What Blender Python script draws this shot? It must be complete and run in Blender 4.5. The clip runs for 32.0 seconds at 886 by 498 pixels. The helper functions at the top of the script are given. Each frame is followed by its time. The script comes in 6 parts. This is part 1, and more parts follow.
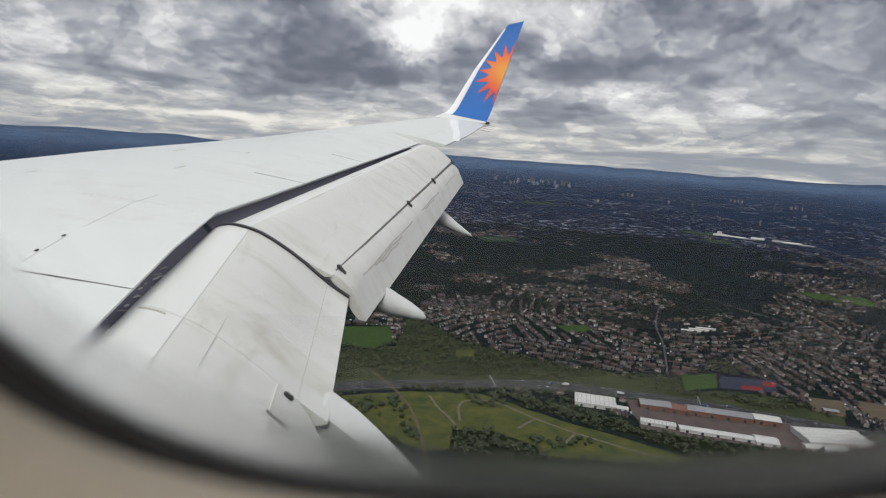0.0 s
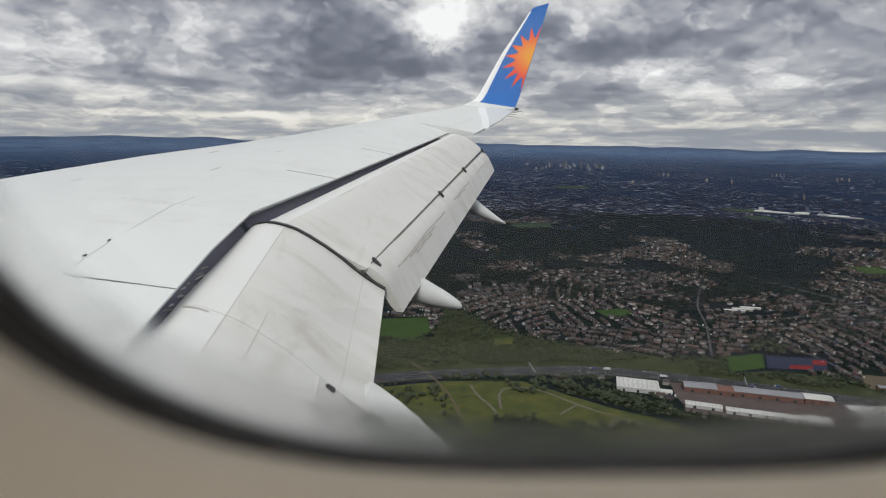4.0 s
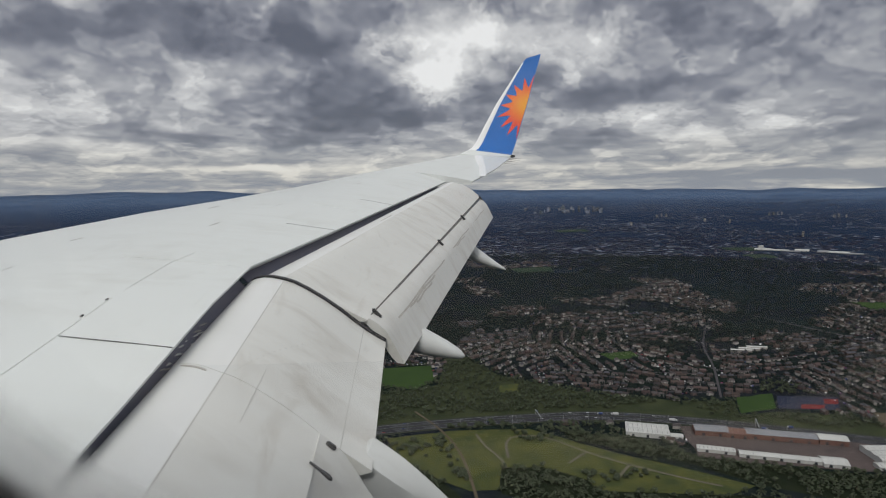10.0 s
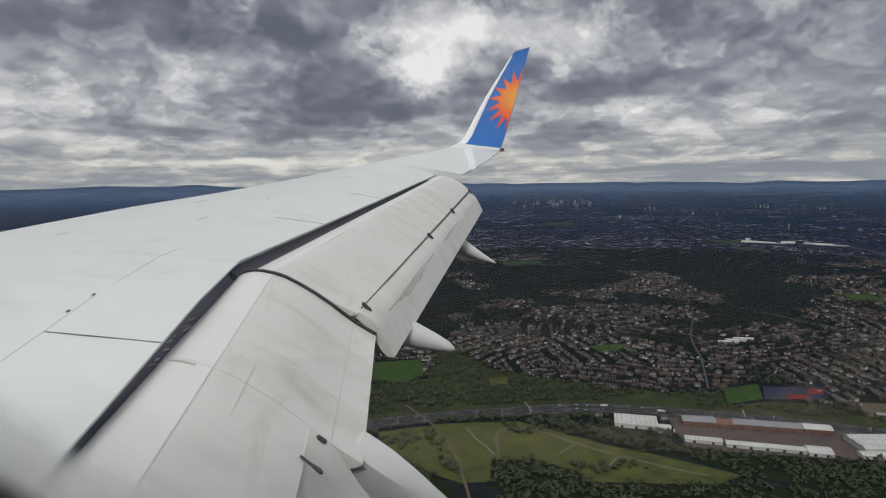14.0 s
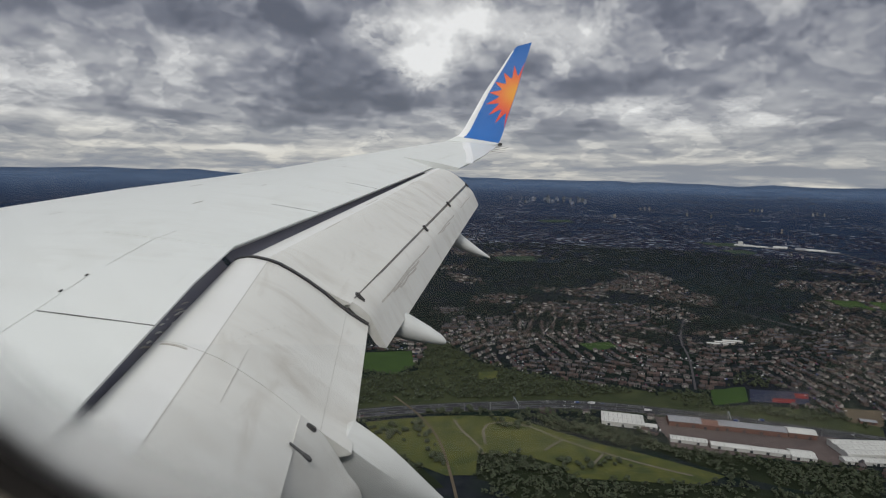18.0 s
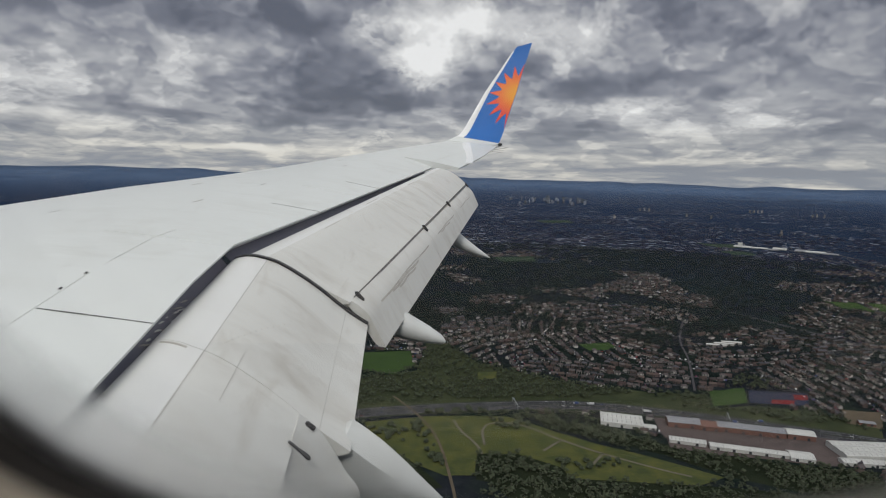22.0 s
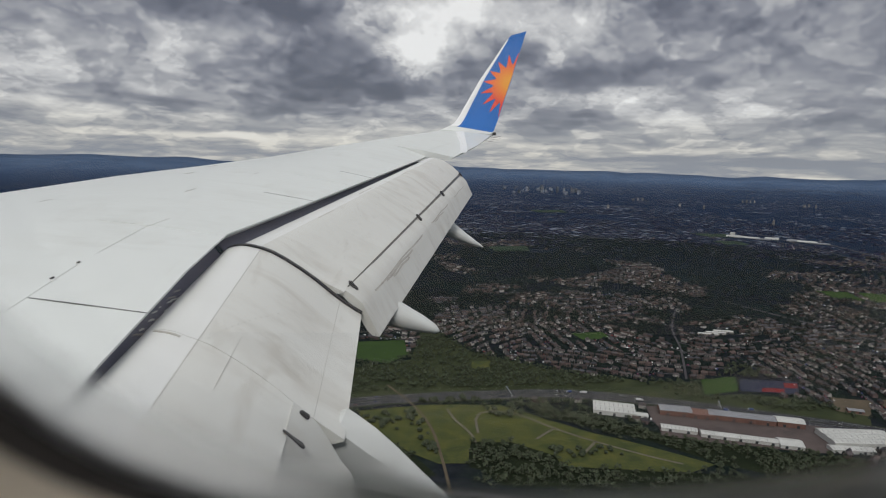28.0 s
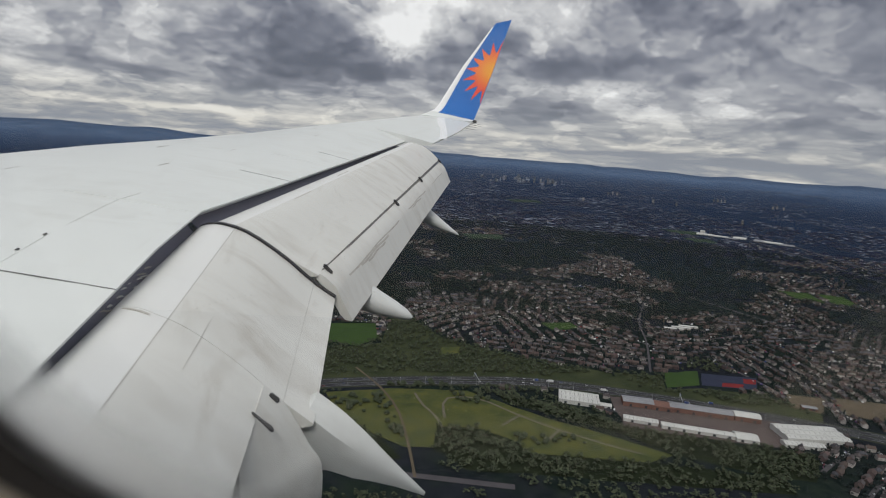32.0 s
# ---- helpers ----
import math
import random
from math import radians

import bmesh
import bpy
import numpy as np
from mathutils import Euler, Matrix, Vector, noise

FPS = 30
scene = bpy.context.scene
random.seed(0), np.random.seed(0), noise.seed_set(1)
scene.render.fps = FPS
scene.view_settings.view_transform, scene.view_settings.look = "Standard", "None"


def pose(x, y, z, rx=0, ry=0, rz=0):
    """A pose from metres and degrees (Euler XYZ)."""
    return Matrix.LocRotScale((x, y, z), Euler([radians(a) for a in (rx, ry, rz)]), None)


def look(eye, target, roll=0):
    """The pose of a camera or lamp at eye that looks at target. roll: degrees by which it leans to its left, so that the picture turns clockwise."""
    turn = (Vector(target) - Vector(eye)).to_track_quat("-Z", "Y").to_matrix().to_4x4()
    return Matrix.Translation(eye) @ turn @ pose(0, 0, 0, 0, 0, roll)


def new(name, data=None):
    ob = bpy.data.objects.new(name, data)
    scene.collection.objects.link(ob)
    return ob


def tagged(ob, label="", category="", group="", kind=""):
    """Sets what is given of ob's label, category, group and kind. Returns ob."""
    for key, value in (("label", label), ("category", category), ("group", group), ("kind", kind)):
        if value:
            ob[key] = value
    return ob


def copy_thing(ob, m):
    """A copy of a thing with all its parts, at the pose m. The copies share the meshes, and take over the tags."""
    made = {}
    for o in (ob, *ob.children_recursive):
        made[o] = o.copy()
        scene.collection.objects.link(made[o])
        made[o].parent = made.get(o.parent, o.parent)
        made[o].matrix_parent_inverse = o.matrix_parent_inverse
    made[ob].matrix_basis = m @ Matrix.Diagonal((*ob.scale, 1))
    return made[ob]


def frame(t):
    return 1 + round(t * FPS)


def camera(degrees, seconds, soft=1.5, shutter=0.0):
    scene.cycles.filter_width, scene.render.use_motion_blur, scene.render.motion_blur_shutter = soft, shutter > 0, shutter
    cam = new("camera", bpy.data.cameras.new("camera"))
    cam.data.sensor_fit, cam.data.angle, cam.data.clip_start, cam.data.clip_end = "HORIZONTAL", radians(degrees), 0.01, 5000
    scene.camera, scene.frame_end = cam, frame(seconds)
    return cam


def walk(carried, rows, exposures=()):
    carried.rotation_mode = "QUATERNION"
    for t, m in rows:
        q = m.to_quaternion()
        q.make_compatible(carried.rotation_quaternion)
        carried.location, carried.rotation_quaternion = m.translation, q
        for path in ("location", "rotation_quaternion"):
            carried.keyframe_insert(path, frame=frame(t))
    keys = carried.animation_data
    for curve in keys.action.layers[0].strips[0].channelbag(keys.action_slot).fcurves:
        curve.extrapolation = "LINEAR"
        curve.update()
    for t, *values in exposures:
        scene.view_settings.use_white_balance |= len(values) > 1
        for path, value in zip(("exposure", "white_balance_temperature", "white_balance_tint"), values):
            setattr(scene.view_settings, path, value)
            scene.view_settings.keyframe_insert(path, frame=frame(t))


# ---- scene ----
# The wing is fixed to the aircraft that the camera rides in; x runs aft, y outboard, z up.
# The ground lies at z = 0, the seat EYE metres over it.
EYE = 400.0
cam = camera(73.5, 32.0, soft=1.0)
cam.data.dof.use_dof = True
cam.data.dof.focus_distance = 14.0
cam.data.dof.aperture_fstop = 3.6
PATH = [
    (0, -0.002, -0.005, -0.002, 80.65, -3.88, -4.91),
    (0.5, -0.001, -0.006, -0.002, 80.52, -2.66, -4.46),
    (1, -0.001, -0.006, -0.003, 80.22, -1.96, -3.82),
    (1.5, 0.000, -0.007, -0.003, 80.15, -1.49, -3.05),
    (2, 0.000, -0.007, -0.004, 79.75, -2.02, -2.28),
    (2.5, 0.001, -0.008, -0.004, 80.29, -1.90, -2.21),
    (3, 0.001, -0.008, -0.005, 80.37, -1.62, -2.23),
    (3.5, 0.002, -0.009, -0.005, 79.48, -0.74, -2.08),
    (5.5, 0.004, -0.012, -0.007, 79.85, -1.65, -2.12),
    (6, 0.005, -0.013, -0.007, 79.47, -1.00, -2.10),
    (6.5, 0.005, -0.011, -0.007, 80.24, -2.07, -2.11),
    (7, 0.007, -0.008, -0.004, 80.73, -1.94, -2.19),
    (7.5, 0.009, -0.006, -0.003, 81.85, -3.78, -2.30),
    (8, 0.012, -0.003, 0.003, 84.59, -3.37, -2.58),
    (8.5, 0.013, 0.001, 0.007, 85.27, -0.35, -2.52),
    (9, 0.013, 0.004, 0.012, 85.51, 0.48, -2.19),
    (9.5, 0.013, 0.005, 0.012, 84.33, 0.89, -2.14),
    (10, 0.013, 0.005, 0.011, 84.05, 0.68, -2.22),
    (10.5, 0.013, 0.005, 0.011, 84.02, 0.47, -2.37),
    (11, 0.013, 0.006, 0.011, 83.97, 0.86, -2.36),
    (11.5, 0.014, 0.007, 0.010, 84.11, 0.66, -2.49),
    (12, 0.014, 0.007, 0.010, 83.63, 0.10, -3.03),
    (12.5, 0.014, 0.007, 0.009, 83.75, 0.24, -3.05),
    (13, 0.014, 0.008, 0.009, 83.42, 0.68, -3.57),
    (13.5, 0.013, 0.008, 0.009, 83.26, 0.56, -3.47),
    (14, 0.012, 0.007, 0.009, 83.42, 0.79, -3.24),
    (14.5, 0.011, 0.007, 0.009, 83.40, 0.63, -3.28),
    (16.5, 0.006, 0.005, 0.009, 83.29, -0.02, -3.74),
    (17, 0.005, 0.005, 0.009, 83.37, -0.41, -3.86),
    (17.5, 0.004, 0.004, 0.009, 83.06, -0.44, -3.71),
    (18, 0.002, 0.004, 0.009, 82.74, -1.29, -3.57),
    (18.5, 0.001, 0.003, 0.010, 82.69, -1.54, -3.63),
    (19, 0.000, 0.003, 0.010, 82.84, -1.60, -3.70),
    (19.5, 0.001, 0.003, 0.008, 82.88, -1.46, -3.96),
    (20, 0.001, 0.003, 0.006, 82.83, -1.20, -4.08),
    (20.5, 0.001, 0.004, 0.004, 82.79, -1.01, -3.81),
    (21, 0.002, 0.004, 0.002, 82.64, -0.98, -3.65),
    (21.5, 0.002, 0.003, 0.003, 82.64, -1.15, -3.58),
    (22, 0.003, 0.001, 0.004, 82.75, -1.50, -3.57),
    (22.5, 0.003, -0.001, 0.005, 82.62, -1.23, -3.80),
    (23, 0.003, -0.002, 0.006, 82.65, -1.23, -3.83),
    (23.5, 0.004, -0.003, 0.005, 82.69, -1.82, -3.90),
    (24, 0.005, -0.004, 0.005, 82.76, -1.76, -4.03),
    (24.5, 0.006, -0.005, 0.004, 82.87, -1.63, -3.93),
    (25, 0.007, -0.005, 0.003, 82.53, -1.18, -4.09),
    (25.5, 0.008, -0.006, 0.003, 82.41, -1.04, -4.06),
    (26, 0.009, -0.007, 0.002, 82.04, -0.11, -3.90),
    (26.5, 0.008, -0.006, 0.003, 82.02, -0.80, -3.76),
    (28.5, 0.002, -0.003, 0.005, 81.36, -1.82, -4.32),
    (29, 0.001, -0.002, 0.006, 80.94, -1.83, -5.12),
    (29.5, -0.001, -0.001, 0.008, 81.88, -2.77, -5.31),
    (30, -0.004, -0.001, 0.011, 81.65, -3.12, -5.45),
    (30.5, -0.006, 0.000, 0.013, 81.22, -2.23, -5.49),
    (31, -0.008, 0.000, 0.016, 80.94, -3.28, -5.31),
    (31.5, -0.011, 0.001, 0.019, 80.00, -3.63, -5.75),
    (32, -0.013, 0.001, 0.022, 80.46, -4.50, -6.20),
]
walk(cam, [(t, pose(x, y, EYE + z, rx, ry, rz)) for t, x, y, z, rx, ry, rz in PATH], [(0.0, 0.26), (3.5, 0.22), (6.0, 0.14), (10.0, 0.0), (29.0, 0.0), (32.0, 0.06)])

# ---- sky, sun ----
SUN_AZ, SUN_EL = radians(186), radians(41)


class Nodes:
    """A small writer of node trees."""

    def __init__(self, tree):
        self.tree = tree
        tree.nodes.clear()

    def add(self, kind):
        node = self.tree.nodes.new(kind)
        return node

    def link(self, a, b):
        self.tree.links.new(a, b)

    def put(self, value, socket):
        if hasattr(value, "links"):
            self.tree.links.new(value, socket)
        else:
            socket.default_value = value

    def maths(self, operation, a, b=0.0, c=0.0, clamp=False):
        node = self.tree.nodes.new("ShaderNodeMath")
        node.operation, node.use_clamp = operation, clamp
        for value, socket in zip((a, b, c), node.inputs):
            self.put(value, socket)
        return node.outputs[0]

    def vmath(self, operation, a, b=(0, 0, 0)):
        node = self.tree.nodes.new("ShaderNodeVectorMath")
        node.operation = operation
        self.put(a, node.inputs[0])
        self.put(b, node.inputs[1])
        return node.outputs[0]

    def noise(self, vector, scale, detail=4.0, rough=0.55, distort=0.0):
        node = self.tree.nodes.new("ShaderNodeTexNoise")
        self.put(vector, node.inputs["Vector"])
        for key, value in (("Scale", scale), ("Detail", detail), ("Roughness", rough), ("Distortion", distort)):
            node.inputs[key].default_value = value
        return node.outputs["Fac"]

    def ramp(self, fac, stops):
        node = self.tree.nodes.new("ShaderNodeValToRGB")
        self.put(fac, node.inputs[0])
        while len(node.color_ramp.elements) < len(stops):
            node.color_ramp.elements.new(0.5)
        for element, (at, colour) in zip(node.color_ramp.elements, stops):
            element.position = at
            element.color = (*colour, 1) if len(colour) == 3 else colour
        return node.outputs[0]

    def mix(self, fac, a, b, blend="MIX"):
        node = self.tree.nodes.new("ShaderNodeMix")
        node.data_type, node.blend_type = "RGBA", blend
        for value, socket in ((fac, node.inputs[0]), (a, node.inputs[6]), (b, node.inputs[7])):
            if not hasattr(value, "links") and not isinstance(value, (int, float)) and len(value) == 3:
                value = (*value, 1)
            self.put(value, socket)
        return node.outputs[2]


# cloud masses and breaks over the wing side: bearing and height in degrees, half width, half height, weight
MASSES = [
    (-20.2, 13.1, 18.1, 1.85, -0.3), (-7.9, 12.0, 7.6, 1.82, -0.2), (-31.0, 9.5, 1.6, 0.74, -0.15), (-23.3, 9.6, 3.1, 1.07, -0.13), (-8.0, 7.8, 7.1, 2.6, -0.3),
    (-3.3, 6.6, 8.9, 0.92, -0.2), (-6.0, 4.3, 10.3, 0.83, -0.15), (-22.7, 4.8, 4.1, 0.66, -0.17), (15.0, 8.3, 6.6, 1.2, -0.38), (15.8, 5.6, 3.2, 1.22, -0.24),
    (13.2, 3.6, 4.7, 0.83, -0.14), (22.9, 11.1, 4.0, 2.57, -0.17), (33.3, 11.8, 7.2, 1.92, -0.22), (35.1, 8.8, 1.6, 0.56, -0.13), (28.1, 7.5, 2.0, 0.61, -0.17),
    (25.1, 5.5, 1.8, 0.39, -0.12), (35.9, 2.4, 1.3, 0.5, -0.12), (29.4, 0.8, 14.4, 0.29, -0.22), (-29.3, 2.5, 4.3, 0.27, -0.16), (4.1, 7.0, 4.3, 0.72, -0.16),
]
BREAKS = [
    (2.2, 12.4, 6.6, 3.0, 0.46), (0.7, 9.3, 4.2, 1.51, 0.27), (13.0, 13.4, 8.0, 2.2, 0.30), (-18.8, 8.5, 2.5, 1.97, 0.22), (-27.9, 7.3, 5.0, 1.48, 0.11),
    (-29.2, 3.8, 3.0, 0.53, 0.27), (-31.5, 5.3, 1.8, 0.77, 0.16), (-17.8, 5.9, 4.2, 0.39, 0.16), (20.7, 6.9, 6.5, 0.9, 0.12), (27.8, 6.4, 10.7, 1.8, 0.10),
    (-21.5, 1.9, 11.0, 0.34, 0.22), (25.3, 1.8, 12.1, 0.35, 0.18), (-11.1, 1.9, 7.5, 0.41, 0.20), (38.3, 1.4, 3.3, 0.31, 0.18), (31.3, 4.8, 8.4, 0.51, 0.09),
    (-29.2, 9.8, 1.0, 0.42, 0.15),
]


def build_world():
    world = bpy.data.worlds.new("overcast_sky")
    scene.world = world
    world.use_nodes = True
    n = Nodes(world.node_tree)
    way = n.add("ShaderNodeTexCoord").outputs["Generated"]
    part_of = n.tree.nodes.new("ShaderNodeSeparateXYZ")
    n.link(way, part_of.inputs[0])
    x, y, z = part_of.outputs
    bearing = n.maths("DEGREES", n.maths("ARCTAN2", x, y))
    height = n.maths("DEGREES", n.maths("ARCSINE", z))
    up = n.maths("MAXIMUM", height, 0.0)
    # the deck closes up towards the horizon
    rise = n.maths("LOGARITHM", n.maths("MULTIPLY_ADD", n.maths("MAXIMUM", height, -2.5), 0.22, 1.0), math.e)

    def combine(a, b, c):
        node = n.tree.nodes.new("ShaderNodeCombineXYZ")
        for value, socket in zip((a, b, c), node.inputs):
            n.put(value, socket)
        return node.outputs[0]

    deck = combine(x, y, n.maths("MULTIPLY", rise, 0.36))
    puffs = n.vmath("ADD", deck, (CLOUD_X, CLOUD_Y, 3.0))
    # ragged edges: the masses are bent by the same billows that shade them
    bend_a = n.maths("SUBTRACT", n.noise(puffs, 6.5, 7.0, 0.54), 0.5)
    bend_b = n.maths("SUBTRACT", n.noise(n.vmath("ADD", puffs, (7.0, 3.0, 1.0)), 6.5, 7.0, 0.56), 0.5)
    spot = combine(n.maths("MULTIPLY_ADD", bend_a, 15.0, bearing), n.maths("MULTIPLY_ADD", bend_b, n.maths("MULTIPLY_ADD", up, 0.75, 0.8), up), 0.0)
    cloud = n.ramp(n.maths("DIVIDE", up, 20.0), [(0.0, (0.49,) * 3), (0.15, (0.54,) * 3), (0.30, (0.54,) * 3), (0.55, (0.51,) * 3), (0.85, (0.45,) * 3)])
    for az, el, wide, tall, weight in MASSES + BREAKS:
        node = n.tree.nodes.new("ShaderNodeVectorMath")
        node.operation = "MULTIPLY_ADD"
        n.link(spot, node.inputs[0])
        node.inputs[1].default_value = (1 / wide, 1 / tall, 0)
        node.inputs[2].default_value = (-az / wide, -el / tall, 0)
        dot = n.tree.nodes.new("ShaderNodeVectorMath")
        dot.operation = "DOT_PRODUCT"
        n.link(node.outputs[0], dot.inputs[0])
        n.link(node.outputs[0], dot.inputs[1])
        lobe = n.maths("POWER", 0.5, n.maths("POWER", dot.outputs["Value"], 1.8))
        cloud = n.maths("MULTIPLY_ADD", lobe, weight, cloud)
    # billows, lit from above, and thin layers low over the land
    large = n.noise(puffs, 3.4, 3.0, 0.5)
    billow = n.noise(puffs, 9.0, 8.0, 0.52)
    above = n.noise(n.vmath("ADD", puffs, (0.0, 0.0, 0.018)), 9.0, 4.0, 0.50)
    tuft = n.noise(puffs, 24.0, 7.0, 0.56)
    crown = n.noise(n.vmath("ADD", puffs, (0.0, 0.0, 0.007)), 24.0, 5.0, 0.54)
    layer = n.noise(n.vmath("MULTIPLY", puffs, (1.0, 1.0, 4.6)), 8.0, 8.0, 0.60)
    # rounded heads
    curl = n.vmath("ADD", puffs, combine(n.maths("MULTIPLY", bend_a, 0.12), n.maths("MULTIPLY", bend_b, 0.12), n.maths("MULTIPLY", bend_b, 0.10)))
    heads = []
    for scale in (9.0, 19.0):
        cell = n.tree.nodes.new("ShaderNodeTexVoronoi")
        cell.feature = "SMOOTH_F1"
        cell.inputs["Scale"].default_value = scale
        cell.inputs["Smoothness"].default_value = 0.55
        n.link(curl, cell.inputs["Vector"])
        heads.append(n.maths("SUBTRACT", 0.5, cell.outputs["Distance"]))
    low = n.ramp(n.maths("DIVIDE", up, 10.0), [(0.0, (1, 1, 1)), (0.35, (0.75,) * 3), (0.9, (0.25,) * 3)])
    for field, amount in ((large, 0.18), (billow, 0.23), (tuft, 0.11)):
        cloud = n.maths("MULTIPLY_ADD", n.maths("SUBTRACT", field, 0.5), amount, cloud)
    # overlapping decks with crisp, ragged rims
    for shift, scale, edge, amount in (((2.0, 5.0, 1.0), 5.5, 0.50, 0.13), ((6.0, 1.0, 4.0), 10.0, 0.52, 0.12), ((3.0, 8.0, 2.0), 17.0, 0.54, 0.10)):
        field = n.noise(n.vmath("ADD", curl, shift), scale, 8.0, 0.52)
        deck_rim = n.tree.nodes.new("ShaderNodeMapRange")
        deck_rim.interpolation_type = "SMOOTHSTEP"
        n.link(field, deck_rim.inputs["Value"])
        for key, value in (("From Min", edge - 0.015), ("From Max", edge + 0.03), ("To Min", -0.4 * amount), ("To Max", 0.6 * amount)):
            deck_rim.inputs[key].default_value = value
        cloud = n.maths("ADD", cloud, deck_rim.outputs["Result"])
    for field, amount in zip(heads, (0.15, 0.12)):
        cloud = n.maths("MULTIPLY_ADD", field, amount, cloud)
    cloud = n.maths("MULTIPLY_ADD", n.maths("SUBTRACT", billow, above), 0.7, cloud)
    cloud = n.maths("MULTIPLY_ADD", n.maths("SUBTRACT", tuft, crown), 0.38, cloud)
    cloud = n.maths("MULTIPLY_ADD", n.maths("MULTIPLY", n.maths("SUBTRACT", layer, 0.5), low), 0.62, cloud)
    tone = n.ramp(cloud, [(0.05, (0.120, 0.129, 0.166)), (0.24, (0.176, 0.186, 0.230)), (0.40, (0.268, 0.277, 0.322)), (0.55, (0.400, 0.405, 0.438)), (0.70, (0.570, 0.570, 0.590)), (0.86, (0.72, 0.717, 0.725)), (1.0, (0.90, 0.895, 0.90))])
    # warm light on the far, low cloud
    warm = n.ramp(cloud, [(0.30, (0.290, 0.315, 0.365)), (0.50, (0.405, 0.415, 0.435)), (0.65, (0.570, 0.560, 0.540)), (0.82, (0.750, 0.720, 0.660))])
    tone = n.mix(n.ramp(n.maths("DIVIDE", up, 10.0), [(0.05, (0.9,) * 3), (0.3, (0.45,) * 3), (0.5, (0, 0, 0))]), tone, warm)
    # the cloud is thinner towards the zenith
    zenith = n.ramp(n.maths("DIVIDE", up, 60.0), [(0.37, (0, 0, 0)), (0.9, (1, 1, 1))])
    tone = n.mix(zenith, tone, (0.85, 0.87, 0.90))
    sky = n.add("ShaderNodeTexSky")
    sky.sky_type, sky.sun_disc = "NISHITA", False
    sky.sun_elevation, sky.sun_rotation = SUN_EL, SUN_AZ
    blue = n.tree.nodes.new("ShaderNodeBackground")
    n.link(sky.outputs[0], blue.inputs[0])
    blue.inputs[1].default_value = 0.06
    grey = n.tree.nodes.new("ShaderNodeBackground")
    n.link(tone, grey.inputs[0])
    grey.inputs[1].default_value = 1.0
    both = n.tree.nodes.new("ShaderNodeMixShader")
    both.inputs[0].default_value = 0.93
    n.link(blue.outputs[0], both.inputs[1])
    n.link(grey.outputs[0], both.inputs[2])
    out = n.tree.nodes.new("ShaderNodeOutputWorld")
    n.link(both.outputs[0], out.inputs[0])


CLOUD_X, CLOUD_Y = 4.2, 1.7
build_world()
sun = new("sun", bpy.data.lights.new("sun", "SUN"))
sun.data.energy, sun.data.angle, sun.data.color = 1.35, radians(14), (1.0, 0.97, 0.92)
sun.matrix_world = look((0, 0, 0), (-math.sin(SUN_AZ) * math.cos(SUN_EL), -math.cos(SUN_AZ) * math.cos(SUN_EL), -math.sin(SUN_EL)))
sun.location = (0, 0, EYE + 60)


# ---- materials ----
def material(name, base, second=None, scale=4.0, rough=0.6, metal=0.0, bump=0.0, fine=40.0, coords="Object", island=0.0, spec=0.5, spread=(0.35, 0.65)):
    """Two scales of variation on a base colour, with relief and an optional change from piece to piece."""
    m = bpy.data.materials.new(name)
    m.use_nodes = True
    n = Nodes(m.node_tree)
    tc = n.add("ShaderNodeTexCoord").outputs[coords]
    second = second or tuple(v * 0.8 for v in base)
    big = n.noise(tc, scale, 5.0, 0.6, 0.2)
    small = n.noise(tc, scale * fine / 4.0, 4.0, 0.6)
    colour = n.mix(n.ramp(big, [(spread[0], (0, 0, 0)), (spread[1], (1, 1, 1))]), base, second)
    colour = n.mix(n.maths("MULTIPLY", small, 0.5), colour, tuple(v * 0.75 for v in second))
    if island:
        geo = n.add("ShaderNodeNewGeometry")
        info = n.add("ShaderNodeObjectInfo")
        change = n.maths("FRACT", n.maths("ADD", geo.outputs["Random Per Island"], info.outputs["Random"]))
        hsv = n.tree.nodes.new("ShaderNodeHueSaturation")
        n.link(n.maths("MULTIPLY_ADD", change, 2 * island, 1 - island), hsv.inputs["Value"])
        n.link(n.maths("MULTIPLY_ADD", n.maths("FRACT", n.maths("MULTIPLY", change, 7.3)), 0.04, 0.48), hsv.inputs["Hue"])
        n.link(colour, hsv.inputs["Color"])
        colour = hsv.outputs[0]
    b = n.tree.nodes.new("ShaderNodeBsdfPrincipled")
    n.link(colour, b.inputs["Base Color"])
    n.link(n.maths("MULTIPLY_ADD", small, 0.2, rough - 0.1, True), b.inputs["Roughness"])
    b.inputs["Metallic"].default_value = metal
    b.inputs["Specular IOR Level"].default_value = spec
    if bump:
        bp = n.tree.nodes.new("ShaderNodeBump")
        bp.inputs["Strength"].default_value = bump
        bp.inputs["Distance"].default_value = 0.02
        n.link(small, bp.inputs["Height"])
        n.link(bp.outputs[0], b.inputs["Normal"])
    out = n.tree.nodes.new("ShaderNodeOutputMaterial")
    n.link(b.outputs[0], out.inputs[0])
    return m


